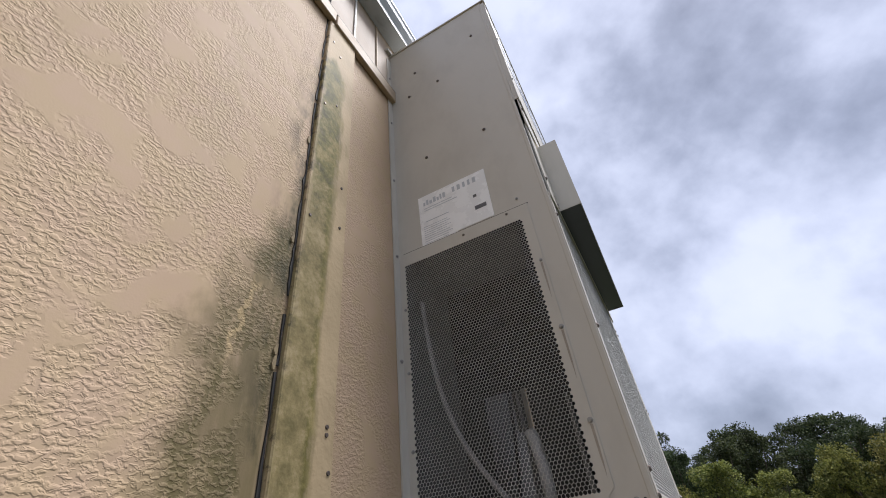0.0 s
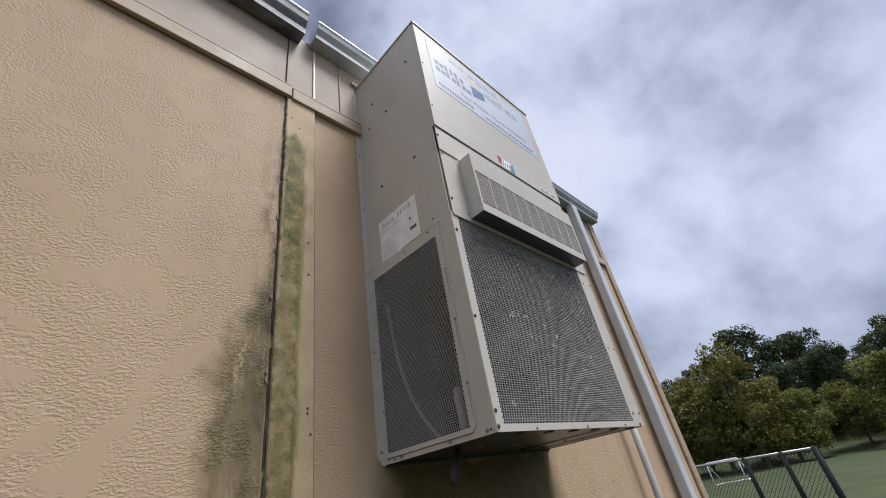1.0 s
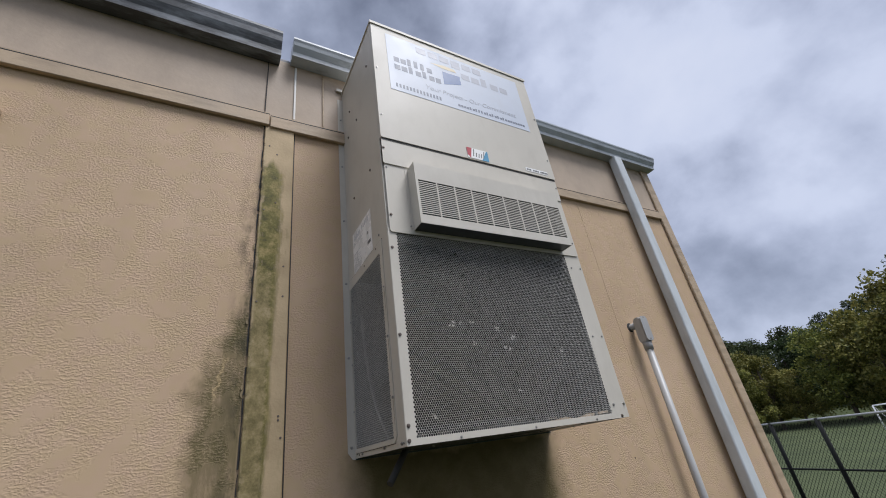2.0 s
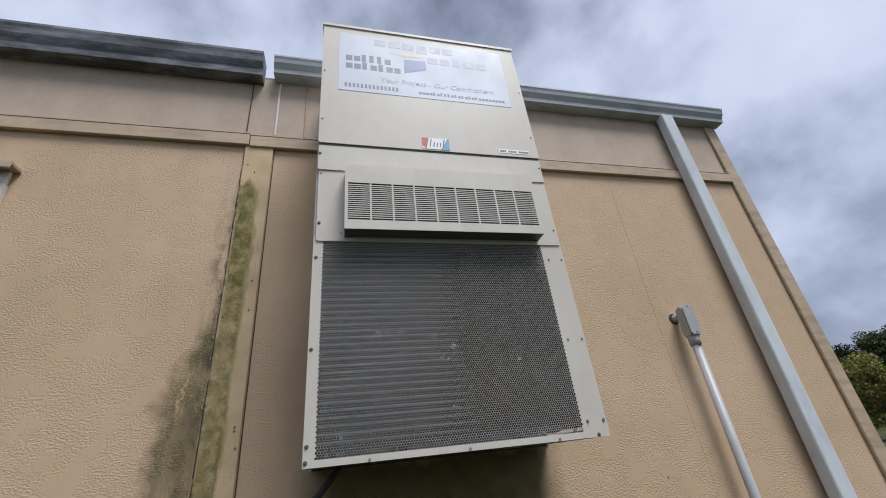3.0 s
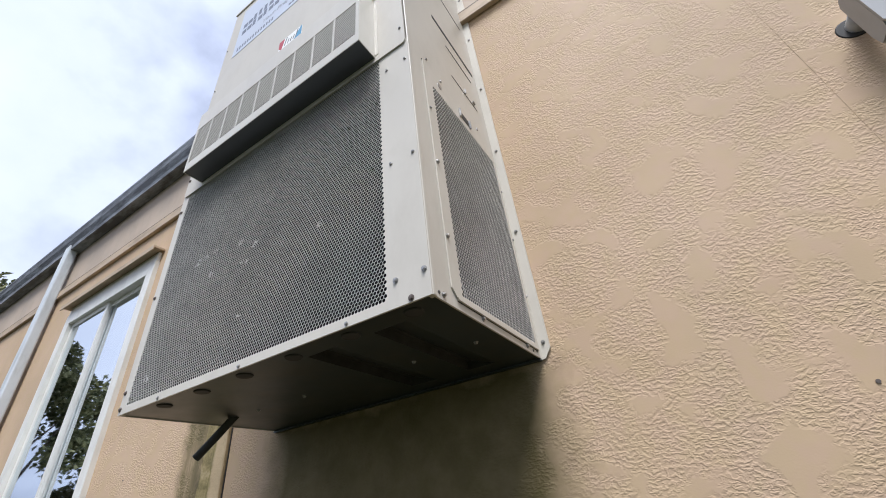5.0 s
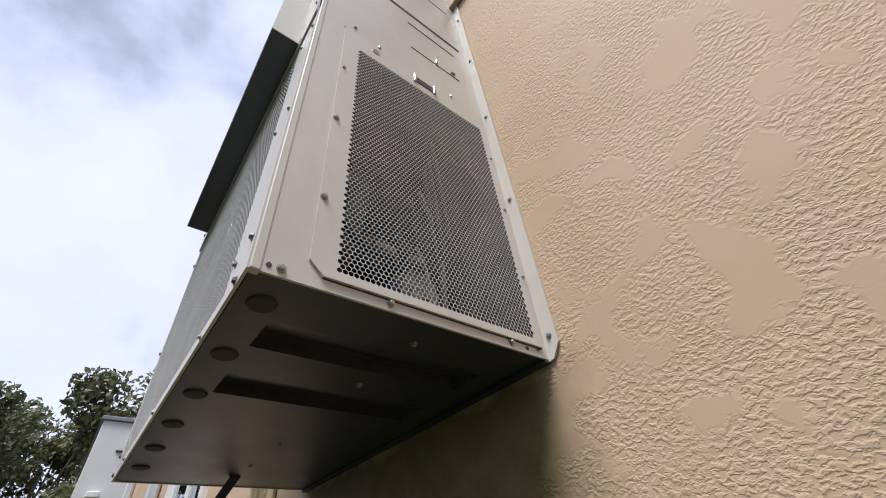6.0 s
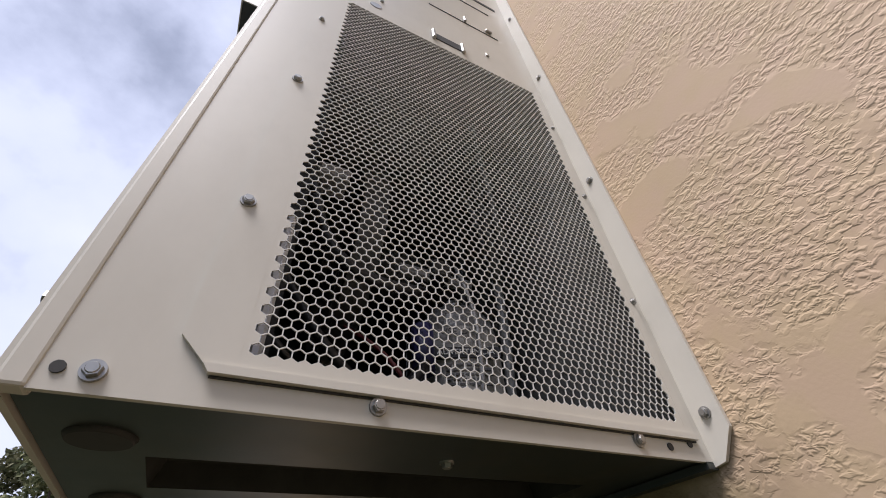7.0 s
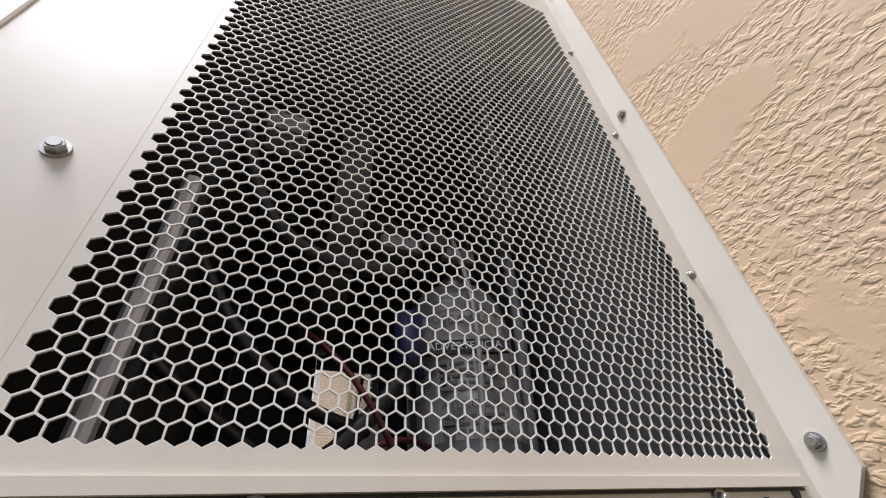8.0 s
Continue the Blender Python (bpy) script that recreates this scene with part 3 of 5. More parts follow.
    box(bm, X1, X1 + 0.012, -0.003, 0.09, 0.1, EAVE - 0.02, 0.002)
    solid("corner_trim", bm, TRIM, "tan painted corner board of the building", "trim", kind="structure")


build_walls()


def build_gutter(x0, x1, z, mat, label, tall=0.118):
    """A K-style gutter with a closed end."""
    k = tall / 0.118
    face = [(-0.004, 0), (-0.085, 0), (-0.088, 0.03), (-0.112, 0.065), (-0.118, 0.09), (-0.125, 0.105), (-0.125, 0.118), (-0.112, 0.118), (-0.112, 0.106), (-0.106, 0.09),
            (-0.100, 0.066), (-0.077, 0.034), (-0.075, 0.006), (-0.012, 0.006), (-0.012, 0.118), (-0.004, 0.118)]
    prof = [(u, z + v * k) for u, v in face]
    top = thing("gutter", (x0, 0, z), label, "gutter", "eaves gutters")
    bm = bmesh.new()
    prism(bm, "x", prof, x0, x1)
    part("trough", bm, mat, top)
    solid_end = prof[:7] + prof[-1:]
    for a, b in ((x0 - 0.003, x0), (x1, x1 + 0.003)):
        part("end_cap", prism(bmesh.new(), "x", solid_end, a, b), mat, top)
    shift(top, top.location)
    return top


build_gutter(-0.855, 2.66, 4.0, GUTTER, "blue-grey painted metal eaves gutter, streaked with dirt")
build_gutter(X0 - 0.05, -0.925, 3.965, GUTTERDIRTY, "grey metal eaves gutter black with grime", 0.168)


def build_downspout(x, top_z, label):
    ob = thing("downspout", (x, -0.05, 0.1), label, "downspout", "downspouts")
    bm = bmesh.new()
    box(bm, x - 0.053, x + 0.053, -0.100, -0.024, 0.1, top_z, 0.012, 3)
    part("pipe", bm, SPOUT, ob)
    part("strap", box(bmesh.new(), x - 0.095, x + 0.095, -0.1035, -0.0205, 1.0, 1.035, 0.003), SPOUT, ob)
    shift(ob, ob.location)


build_downspout(2.088, 4.005, "pale grey square metal downspout strapped to the wall")
build_downspout(-3.87, 4.02, "pale grey metal downspout near the window")
build_downspout(-6.25, 4.02, "pale grey metal downspout at the building's end")


def build_conduit():
    x, top = 1.537, thing("electrical_conduit", (1.537, -0.075, 0.1), "grey plastic conduit with access elbow at a stucco hole", "conduit")
    part("pipe", cyl(bmesh.new(), (x, -0.075, 0.1), (x, -0.075, 2.215), 0.0235, sides=24), CONDUIT, top)
    bm = bmesh.new()
    cyl(bm, (x, -0.075, 2.165), (x, -0.075, 2.225), 0.030, 0.031, sides=24)
    part("collar", bm, CONDUIT, top)
    bm = bmesh.new()
    outline = [(-0.050, 2.215), (-0.100, 2.215), (-0.108, 2.235), (-0.108, 2.375), (-0.092, 2.392), (-0.062, 2.392), (-0.046, 2.375), (-0.042, 2.25)]
    prism(bm, "x", outline, x - 0.033, x + 0.033)
    bmesh.ops.bevel(bm, geom=bm.edges[:], offset=0.005, segments=2, affect="EDGES")
    body = part("elbow_body", bm, CONDUIT, top)
    bm = bmesh.new()
    prism(bm, "y", [(x - 0.036, 2.235), (x - 0.024, 2.222), (x + 0.024, 2.222), (x + 0.036, 2.235), (x + 0.036, 2.375), (x + 0.022, 2.394), (x - 0.022, 2.394), (x - 0.036, 2.375)], -0.1145, -0.1085)
    part("cover_plate", bm, CONDUIT, top, "pale grey cover plate")
    for z in (2.232, 2.385):
        part("screw", cyl(bmesh.new(), (x, -0.1145, z), (x, -0.117, z), 0.004, sides=10), DARKSCREW, top)
    part("stub", cyl(bmesh.new(), (x - 0.005, -0.05, 2.345), (x - 0.005, 0.05, 2.345), 0.024, sides=20), CONDUIT, top)
    shift(top, top.location)
    bm = bmesh.new()
    cyl(bm, (x - 0.014, -0.0022, 2.345), (x - 0.014, 0.0, 2.345), 0.031, 0.034, sides=28)
    solid("wall_hole", bm, DULLBLACK, "dark hole in the stucco round the conduit", "hole", kind="structure")


build_conduit()


def build_window():
    x0, x1, z0, z1 = WIN
    win = thing("window_1", (x0, 0, z0), "white vinyl sliding window reflecting the sky, with a drip cap", "window", kind="structure")
    prism(bm := bmesh.new(), "y", rect(x0 - 0.0, x1 + 0.0, z0, z1), -0.028, 0.05, holes=[(x0 + 0.085, x1 - 0.085, z0 + 0.085, z1 - 0.085)])
    part("window_frame", bm, VINYL, win)
    bm = bmesh.new()
    box(bm, x0 - 0.06, x1 + 0.03, -0.075, -0.003, z1 + 0.075, z1 + 0.095, 0.003)
    box(bm, x0 - 0.06, x1 + 0.03, -0.080, -0.072, z1 + 0.055, z1 + 0.095, 0.002)
    part("drip_cap", bm, TRIM, win, "tan metal drip cap")
    part("head_board", box(bmesh.new(), x0, x1, -0.024, -0.002, z1 + 0.003, z1 + 0.073, 0.003), VINYL, win)
    mid = (x0 + x1) / 2
    for a, b, y in ((x0 + 0.086, mid + 0.02, 0.0), (mid - 0.02, x1 - 0.086, 0.022)):
        sash = part("sash", prism(bmesh.new(), "y", rect(a, b, z0 + 0.086, z1 - 0.086), y, y + 0.02, holes=[(a + 0.035, b - 0.035, z0 + 0.121, z1 - 0.121)]), VINYL, win)
        pane = part("pane", box(bmesh.new(), a + 0.034, b - 0.034, y + 0.008, y + 0.012, z0 + 0.12, z1 - 0.12), GLASS, win, "sky-reflecting glass pane")
        pane.visible_shadow = False
    part("window_sill", box(bmesh.new(), x0 - 0.03, x1 + 0.03, -0.06, -0.002, z0 - 0.045, z0 - 0.003, 0.004), VINYL, win)
    shift(win, win.location)


build_window()


# ---- wall-mounted air conditioner ----
HX, FRONT, ZB, ZT = 0.535, -0.535, 1.75, 3.866
PITCH, HOLE = 0.0087, 0.00396           # hexagon spacing, and the hole's half width across flats


def hex_sheet(u0, u1, v0, v1, place, thick):
    """A perforated sheet of hexagonal holes between u0..u1 and v0..v1 with a rim of solid cells, which leaves the field's edge toothed;
    place(u, v, depth) gives the place. Returns the mesh and the rectangle that the surrounding panel frames."""
    high = PITCH * 0.8660254
    rows = int(round((v1 - v0 - PITCH * 1.1547) / high)) + 1
    cols = int(round((u1 - u0) / PITCH - 0.5))
    cu, cv = (u0 + u1 - (cols + 0.5) * PITCH) / 2, (v0 + v1 - (rows - 1) * high) / 2
    corner = [radians(30 + 60 * k) for k in range(6)]
    ro, ri = PITCH / math.sqrt(3), HOLE * 2 / math.sqrt(3)
    verts, faces, kinds = [], [], []
    for r in range(-1, rows + 1):
        for c in range(-1, cols + 1):
            u, v = cu + (c + 0.5 + 0.5 * (r % 2)) * PITCH, cv + r * high
            n = len(verts)
            if r in (-1, rows) or c in (-1, cols):
                verts += [place(u + ro * math.cos(t), v + ro * math.sin(t), 0.0) for t in corner]
                faces.append(tuple(range(n, n + 6)))
                kinds.append(1)
                continue
            for rad, d in ((ro, 0.0), (ri, 0.0), (ri, thick)):
                verts += [place(u + rad * math.cos(t), v + rad * math.sin(t), d) for t in corner]
            for k in range(6):
                j = (k + 1) % 6
                faces.append((n + k, n + j, n + 6 + j, n + 6 + k))
                faces.append((n + 6 + k, n + 6 + j, n + 12 + j, n + 12 + k))
                kinds += [0, 0]
    me = bpy.data.meshes.new("perforated_sheet")
    me.from_pydata(verts, [], faces)
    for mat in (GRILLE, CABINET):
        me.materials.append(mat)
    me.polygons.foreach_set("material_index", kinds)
    me.update()
    return me, (cu - PITCH * 0.4, cu + (cols + 0.9) * PITCH), (cv - high * 0.9, cv + (rows - 0.1) * high)


def screw_mesh(r=0.0048, h=0.0046, washer=0.0063):
    """A hexagon-headed screw with its washer, standing on z = 0."""
    bm = bmesh.new()
    cyl(bm, (0, 0, -0.001), (0, 0, 0.0014), washer, washer * 0.96, sides=18)
    cyl(bm, (0, 0, 0.0012), (0, 0, h), r, r * 0.9, sides=6)
    cyl(bm, (0, 0, h - 0.0002), (0, 0, h + 0.0006), r * 0.72, r * 0.6, sides=12)
    for f in bm.faces:
        f.smooth = False
    return bm


SCREW = finish("screw", screw_mesh(), ZINC)
SMALL = finish("screw", screw_mesh(0.0037, 0.0035, 0.0048), ZINC)
RUSTY = finish("screw", screw_mesh(0.0050, 0.004, 0.0068), DARKSCREW)


def put_screw(mesh, parent, where, facing, spin=0):
    turn = {"front": pose(0, 0, 0, 90), "left": pose(0, 0, 0, 0, -90), "right": pose(0, 0, 0, 0, 90), "down": pose(0, 0, 0, 180), "wall": pose(0, 0, 0, 90)}[facing]
    return piece("screw", mesh, parent, Matrix.Translation(where) @ turn @ pose(0, 0, 0, 0, 0, spin))


def build_unit():
    ac = thing("air_conditioner", (0, 0, 0), "tall beige sheet-metal wall-mount air conditioner with perforated grilles", "air conditioner")
    # side panels
    for side, name in ((-1, "left"), (1, "right")):
        grille = (-0.440, -0.028, 1.783, 2.492) if side < 0 else (-0.431, -0.033, 1.782, 2.464)
        x_in, x_out = side * (HX - 0.004), side * HX
        bm = bmesh.new()
        prism(bm, "x", rect(FRONT + 0.012, 0.0, ZB, ZT - 0.004), min(x_in, x_out), max(x_in, x_out), holes=[(grille[0] - 0.007, grille[1] + 0.007, grille[2] - 0.007, grille[3] + 0.007)])
        part("side_panel", bm, CABINET, ac)
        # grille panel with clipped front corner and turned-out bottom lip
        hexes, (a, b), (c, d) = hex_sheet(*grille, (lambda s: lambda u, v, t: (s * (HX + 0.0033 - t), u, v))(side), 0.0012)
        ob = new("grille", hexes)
        ob.parent = ac
        tagged(ob, "honeycomb-perforated side grille")
        n0, n1 = sorted((side * (HX + 0.0004), side * (HX + 0.0034)))
        yf, yb, zt = -0.468, -0.020, 2.541
        bm = bmesh.new()
        clip = 1.790
        for outline in ([(yf + clip - c, c), (yf + 0.018, 1.772), (yb, 1.772), (yb, c)], [(yf + clip - c, c), (a, c), (a, d), (yf, d), (yf, clip)], rect(b, yb, c, d), [(yf, d), (yb, d), (yb, zt), (yf, zt)]):
            prism(bm, "x", outline, n0, n1)
        part("grille_panel", bm, CABINET, ac)
        n2 = sorted((side * HX, side * (HX + 0.0055)))
        bm = bmesh.new()
        prism(bm, "x", [(yf + 0.016, 1.7735), (yf + 0.020, 1.768), (yb, 1.768), (yb, 1.7735)], n2[0], n2[1])
        part("grille_lip", bm, CABINET, ac)
        # dark strip in place of the shadow gap under the lip
        part("gasket", box(bmesh.new(), *sorted((side * HX, side * (HX + 0.0015))), yf + 0.021, yb, 1.7664, 1.7678), DULLBLACK, ac)
        part("gasket", box(bmesh.new(), *sorted((side * HX, side * (HX + 0.0018))), yf - 0.003, yb, zt, zt + 0.003), DULLBLACK, ac)
        # flange on the wall, with a clipped foot
        u = sorted((side * HX, side * (HX + 0.031)))
        far, near = (u[1], u[0]) if side > 0 else (u[0], u[1])
        bm = bmesh.new()
        prism(bm, "y", [(near, ZB - 0.004), (near + side * 0.012, ZB - 0.002), (far, ZB + 0.024), (far, ZT - 0.05), (near, ZT - 0.05)], -0.006, -0.0015)
        part("mounting_flange", bm, CABINET, ac)
        for z in (1.792, 2.166, 2.536, 2.905, 3.275, 3.640):
            put_screw(SCREW, ac, (side * (HX + 0.015), -0.006, z), "wall", z * 77)
        # folded front edge
        bm = bmesh.new()
        box(bm, *sorted((side * (HX - 0.012), side * (HX + 0.0015))), FRONT - 0.001, FRONT + 0.0125, ZB, ZT - 0.004, 0.002, 2)
        part("corner_post", bm, CABINET, ac)
        for y, z, mesh in ((-0.500, 1.762, SCREW), (-0.343, 1.762, SCREW), (-0.100, 1.762, SCREW), (-0.461, 1.913, SCREW), (-0.460, 2.131, SCREW), (-0.459, 2.331, SMALL),
                           (-0.442, 2.575, SMALL), (-0.022, 1.930, SMALL), (-0.022, 2.130, SMALL), (-0.022, 2.330, SMALL)):
            put_screw(mesh, ac, (side * (HX + (0.0034 if y > -0.466 and z > 1.78 and z < 2.54 else 0.0006)), y, z), "right" if side > 0 else "left", y * 700 + z * 90)
        for y, z in ((-0.515, 1.762), (-0.06, 1.760), (-0.03, 1.765)):
            part("pilot_hole", cyl(bmesh.new(), (side * HX, y, z), (side * (HX + 0.0012), y, z), 0.0035, sides=10), DULLBLACK, ac)
    # left side: screws and rating label
    for y, z in ((-0.152, 2.960), (-0.398, 2.956), (-0.251, 3.418), (-0.142, 3.586), (-0.40, 2.53), (-0.25, 2.52), (-0.45, 3.62), (-0.10, 3.42)):
        put_screw(RUSTY, ac, (-HX - 0.001, y, z), "left", z * 50)
    for y, z, long in ((-0.461, 1.905, 0.10), (-0.460, 2.122, 0.12), (-0.459, 2.323, 0.11)):
        bm = bmesh.new()
        prism(bm, "x", [(y - 0.0030, z), (y + 0.0030, z), (y + 0.0022, z - long * 0.6), (y + 0.0004, z - long), (y - 0.0018, z - long * 0.7)], -HX - 0.0040, -HX - 0.0005)
        part("rust_streak", bm, STREAK, ac, "faint rust streak below a screw")
    build_rating_label(ac)
    # right side: louvre slits, knockout, latch
    for y0, y1, z, h in ((-0.347, -0.037, 2.972, 0.016), (-0.267, -0.073, 2.886, 0.005), (-0.263, -0.074, 2.707, 0.003), (-0.30, -0.06, 3.30, 0.003)):
        part("slit", box(bmesh.new(), HX, HX + 0.0014, y0, y1, z - h / 2, z + h / 2), DULLBLACK, ac)
    for y, z, w, t in ((-0.372, 2.545, 0.008, 0.010), (-0.133, 2.546, 0.008, 0.012), (-0.168, 2.722, 0.006, 0.026), (-0.100, 2.725, 0.018, 0.008)):
        part("clip_tab", box(bmesh.new(), HX + 0.0005, HX + 0.007, y - w / 2, y + w / 2, z - t / 2, z + t / 2, 0.0015), ZINC, ac)
    bm = bmesh.new()
    cyl(bm, (HX + 0.003, -0.382, 2.508), (HX + 0.0046, -0.382, 2.508), 0.012, 0.011, sides=20)
    part("knockout", bm, ZINC, ac, "round metal knockout")
    bm = bmesh.new()
    box(bm, HX + 0.003, HX + 0.005, -0.262, -0.200, 2.492, 2.520, 0.001)
    part("latch_recess", bm, DULLBLACK, ac)
    for y in (-0.264, -0.199):
        bm = bmesh.new()
        box(bm, HX + 0.003, HX + 0.010, y - 0.004, y + 0.004, 2.485, 2.525, 0.002)
        part("latch", bm, ZINC, ac)
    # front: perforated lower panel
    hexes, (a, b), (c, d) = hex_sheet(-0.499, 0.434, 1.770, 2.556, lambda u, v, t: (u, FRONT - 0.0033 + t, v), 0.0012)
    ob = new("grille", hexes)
    ob.parent = ac
    tagged(ob, "honeycomb-perforated front grille, chalk-scuffed")
    bm = bmesh.new()
    for outline in (rect(-HX, HX, ZB, c), rect(-HX, a, c, d), rect(b, HX, c, d)):
        prism(bm, "y", outline, FRONT - 0.0034, FRONT + 0.001)
    part("front_frame", bm, CABINET, ac)
    # front: middle and upper panels, each lapping the one below
    part("middle_panel", prism(bmesh.new(), "y", rect(-HX + 0.008, HX - 0.004, 2.538, 2.90, 0.012), FRONT - 0.0085, FRONT - 0.0038), CABINET, ac)
    part("joint_panel", prism(bmesh.new(), "y", rect(-HX + 0.003, HX - 0.003, 2.886, 3.045, 0.008), FRONT - 0.0135, FRONT - 0.0088), CABINET, ac)
    # dark strip drawn for the shadowed gap below the upper panel
    part("gasket", box(bmesh.new(), -HX + 0.004, HX - 0.004, FRONT - 0.0150, FRONT - 0.0136, 3.0225, 3.0345), DULLBLACK, ac)
    part("upper_panel", prism(bmesh.new(), "y", rect(-HX, HX, 3.033, ZT, 0.010), FRONT - 0.0185, FRONT - 0.0138), CABINET, ac)
    for name, z0, z1, y in (("upper_return", 3.033, ZT - 0.016, 0.0137), ("joint_return", 2.890, 3.031, 0.0087), ("middle_return", 2.552, 2.888, 0.0037)):
        for a, b in ((-HX, -HX + 0.003), (HX - 0.003, HX)):
            part(name, box(bmesh.new(), a + (0.003 if y < 0.01 and a < 0 else 0), b - (0.003 if y < 0.01 and a > 0 else 0), FRONT - y, FRONT - 0.0012, z0, z1), CABINET, ac)
    part("panel_core", box(bmesh.new(), -HX + 0.013, HX - 0.013, FRONT - 0.0003, FRONT + 0.010, 2.57, ZT - 0.01), INSIDE, ac)
    bm = bmesh.new()
    prism(bm, "x", [(FRONT - 0.024, ZT - 0.016), (FRONT - 0.024, ZT + 0.002), (0.0, ZT + 0.012), (0.0, ZT - 0.003), (FRONT - 0.019, ZT - 0.003), (FRONT - 0.019, ZT - 0.016)], -HX - 0.006, HX + 0.006)
    part("top_cover", bm, CABINET, ac)
    part("rain_flashing", box(bmesh.new(), -HX - 0.04, HX + 0.04, -0.020, -0.0022, ZT + 0.012, ZT + 0.035, 0.002), CABINET, ac)
    for x, z, y, mesh in ((-0.333, 1.757, 0, SMALL), (0.0, 1.757, 0, SMALL), (0.332, 1.757, 0, SMALL), (-0.527, 1.765, 0, RUSTY), (0.490, 1.758, 0, RUSTY), (-0.525, 1.810, 0, RUSTY), (-0.525, 2.113, 0, RUSTY), (-0.523, 2.468, 0, RUSTY),
                          (0.459, 2.468, 0, SMALL), (0.522, 2.468, 0, SMALL), (0.459, 2.111, 0, SMALL), (0.521, 2.111, 0, SMALL), (0.457, 1.806, 0, SCREW), (0.523, 1.806, 0, SCREW),
                          (-0.517, 2.620, 1, RUSTY), (0.517, 2.616, 1, SMALL), (-0.517, 2.870, 1, SMALL), (-0.525, 2.975, 2, RUSTY), (0.523, 2.973, 2, SMALL), (-0.522, 3.176, 3, SMALL), (0.519, 3.170, 3, SMALL),
                          (-0.522, 3.50, 3, SMALL), (0.521, 3.50, 3, SMALL), (-0.43, 2.575, 1, SMALL)):
        put_screw(mesh, ac, (x, FRONT - 0.0034 - 0.005 * y, z), "front", x * 300 + z * 70)
    build_hood(ac)
    build_base(ac)
    build_insides(ac)
    return ac


LINTS = ((-0.300, 2.158, 0.020), (-0.210, 2.081, 0.012), (-0.212, 2.157, 0.016), (-0.260, 2.159, 0.012), (-0.092, 2.140, 0.013), (-0.014, 2.101, 0.017), (-0.068, 2.060, 0.012), (-0.041, 2.059, 0.011), (0.232, 2.050, 0.014), (-0.037, 1.895, 0.010), (-0.43, 1.83, 0.018))


def build_rating_label(ac):
    x = -HX - 0.0008
    bm = bmesh.new()
    prism(bm, "x", [(-0.100, 2.500), (-0.235, 2.500), (-0.235, 2.548), (-0.362, 2.548), (-0.362, 2.764), (-0.098, 2.764)], x - 0.0006, x)
    bmesh.ops.recalc_face_normals(bm, faces=bm.faces)
    lab = part("rating_label", bm, LABELPAPER, ac, "white paper rating label with faded print")
    rng = random.Random(3)
    bm = bmesh.new()
    y = -0.118
    while y > -0.20:
        w = rng.uniform(0.006, 0.014)
        box(bm, x - 0.0010, x - 0.0005, y - w, y, 2.716, 2.716 + rng.choice((0.016, 0.024)))
        y -= w + 0.004
    y = -0.235
    while y > -0.33:
        w = rng.uniform(0.008, 0.012)
        box(bm, x - 0.0010, x - 0.0005, y - w, y, 2.722, 2.746)
        y -= w + 0.010
    for z in (2.700, 2.690, 2.640):
        box(bm, x - 0.0010, x - 0.0005, -0.22 + rng.uniform(-0.03, 0.02), -0.120, z, z + 0.003)
    tagged(part("fine_print", bm, PALEINK, lab), kind="stuff")
    bm = bmesh.new()
    for z in np.arange(2.52, 2.62, 0.009):
        box(bm, x - 0.0010, x - 0.0005, -0.225 + rng.uniform(0, 0.03), -0.112, z, z + 0.002)
    tagged(part("fine_print", bm, PALEINK, lab), kind="stuff")
    part("print_block", box(bmesh.new(), x - 0.0012, x - 0.0005, -0.345, -0.305, 2.600, 2.616), INK, lab)
    part("print_mark", box(bmesh.new(), x - 0.0012, x - 0.0005, -0.318, -0.306, 2.655, 2.667), INK, lab)


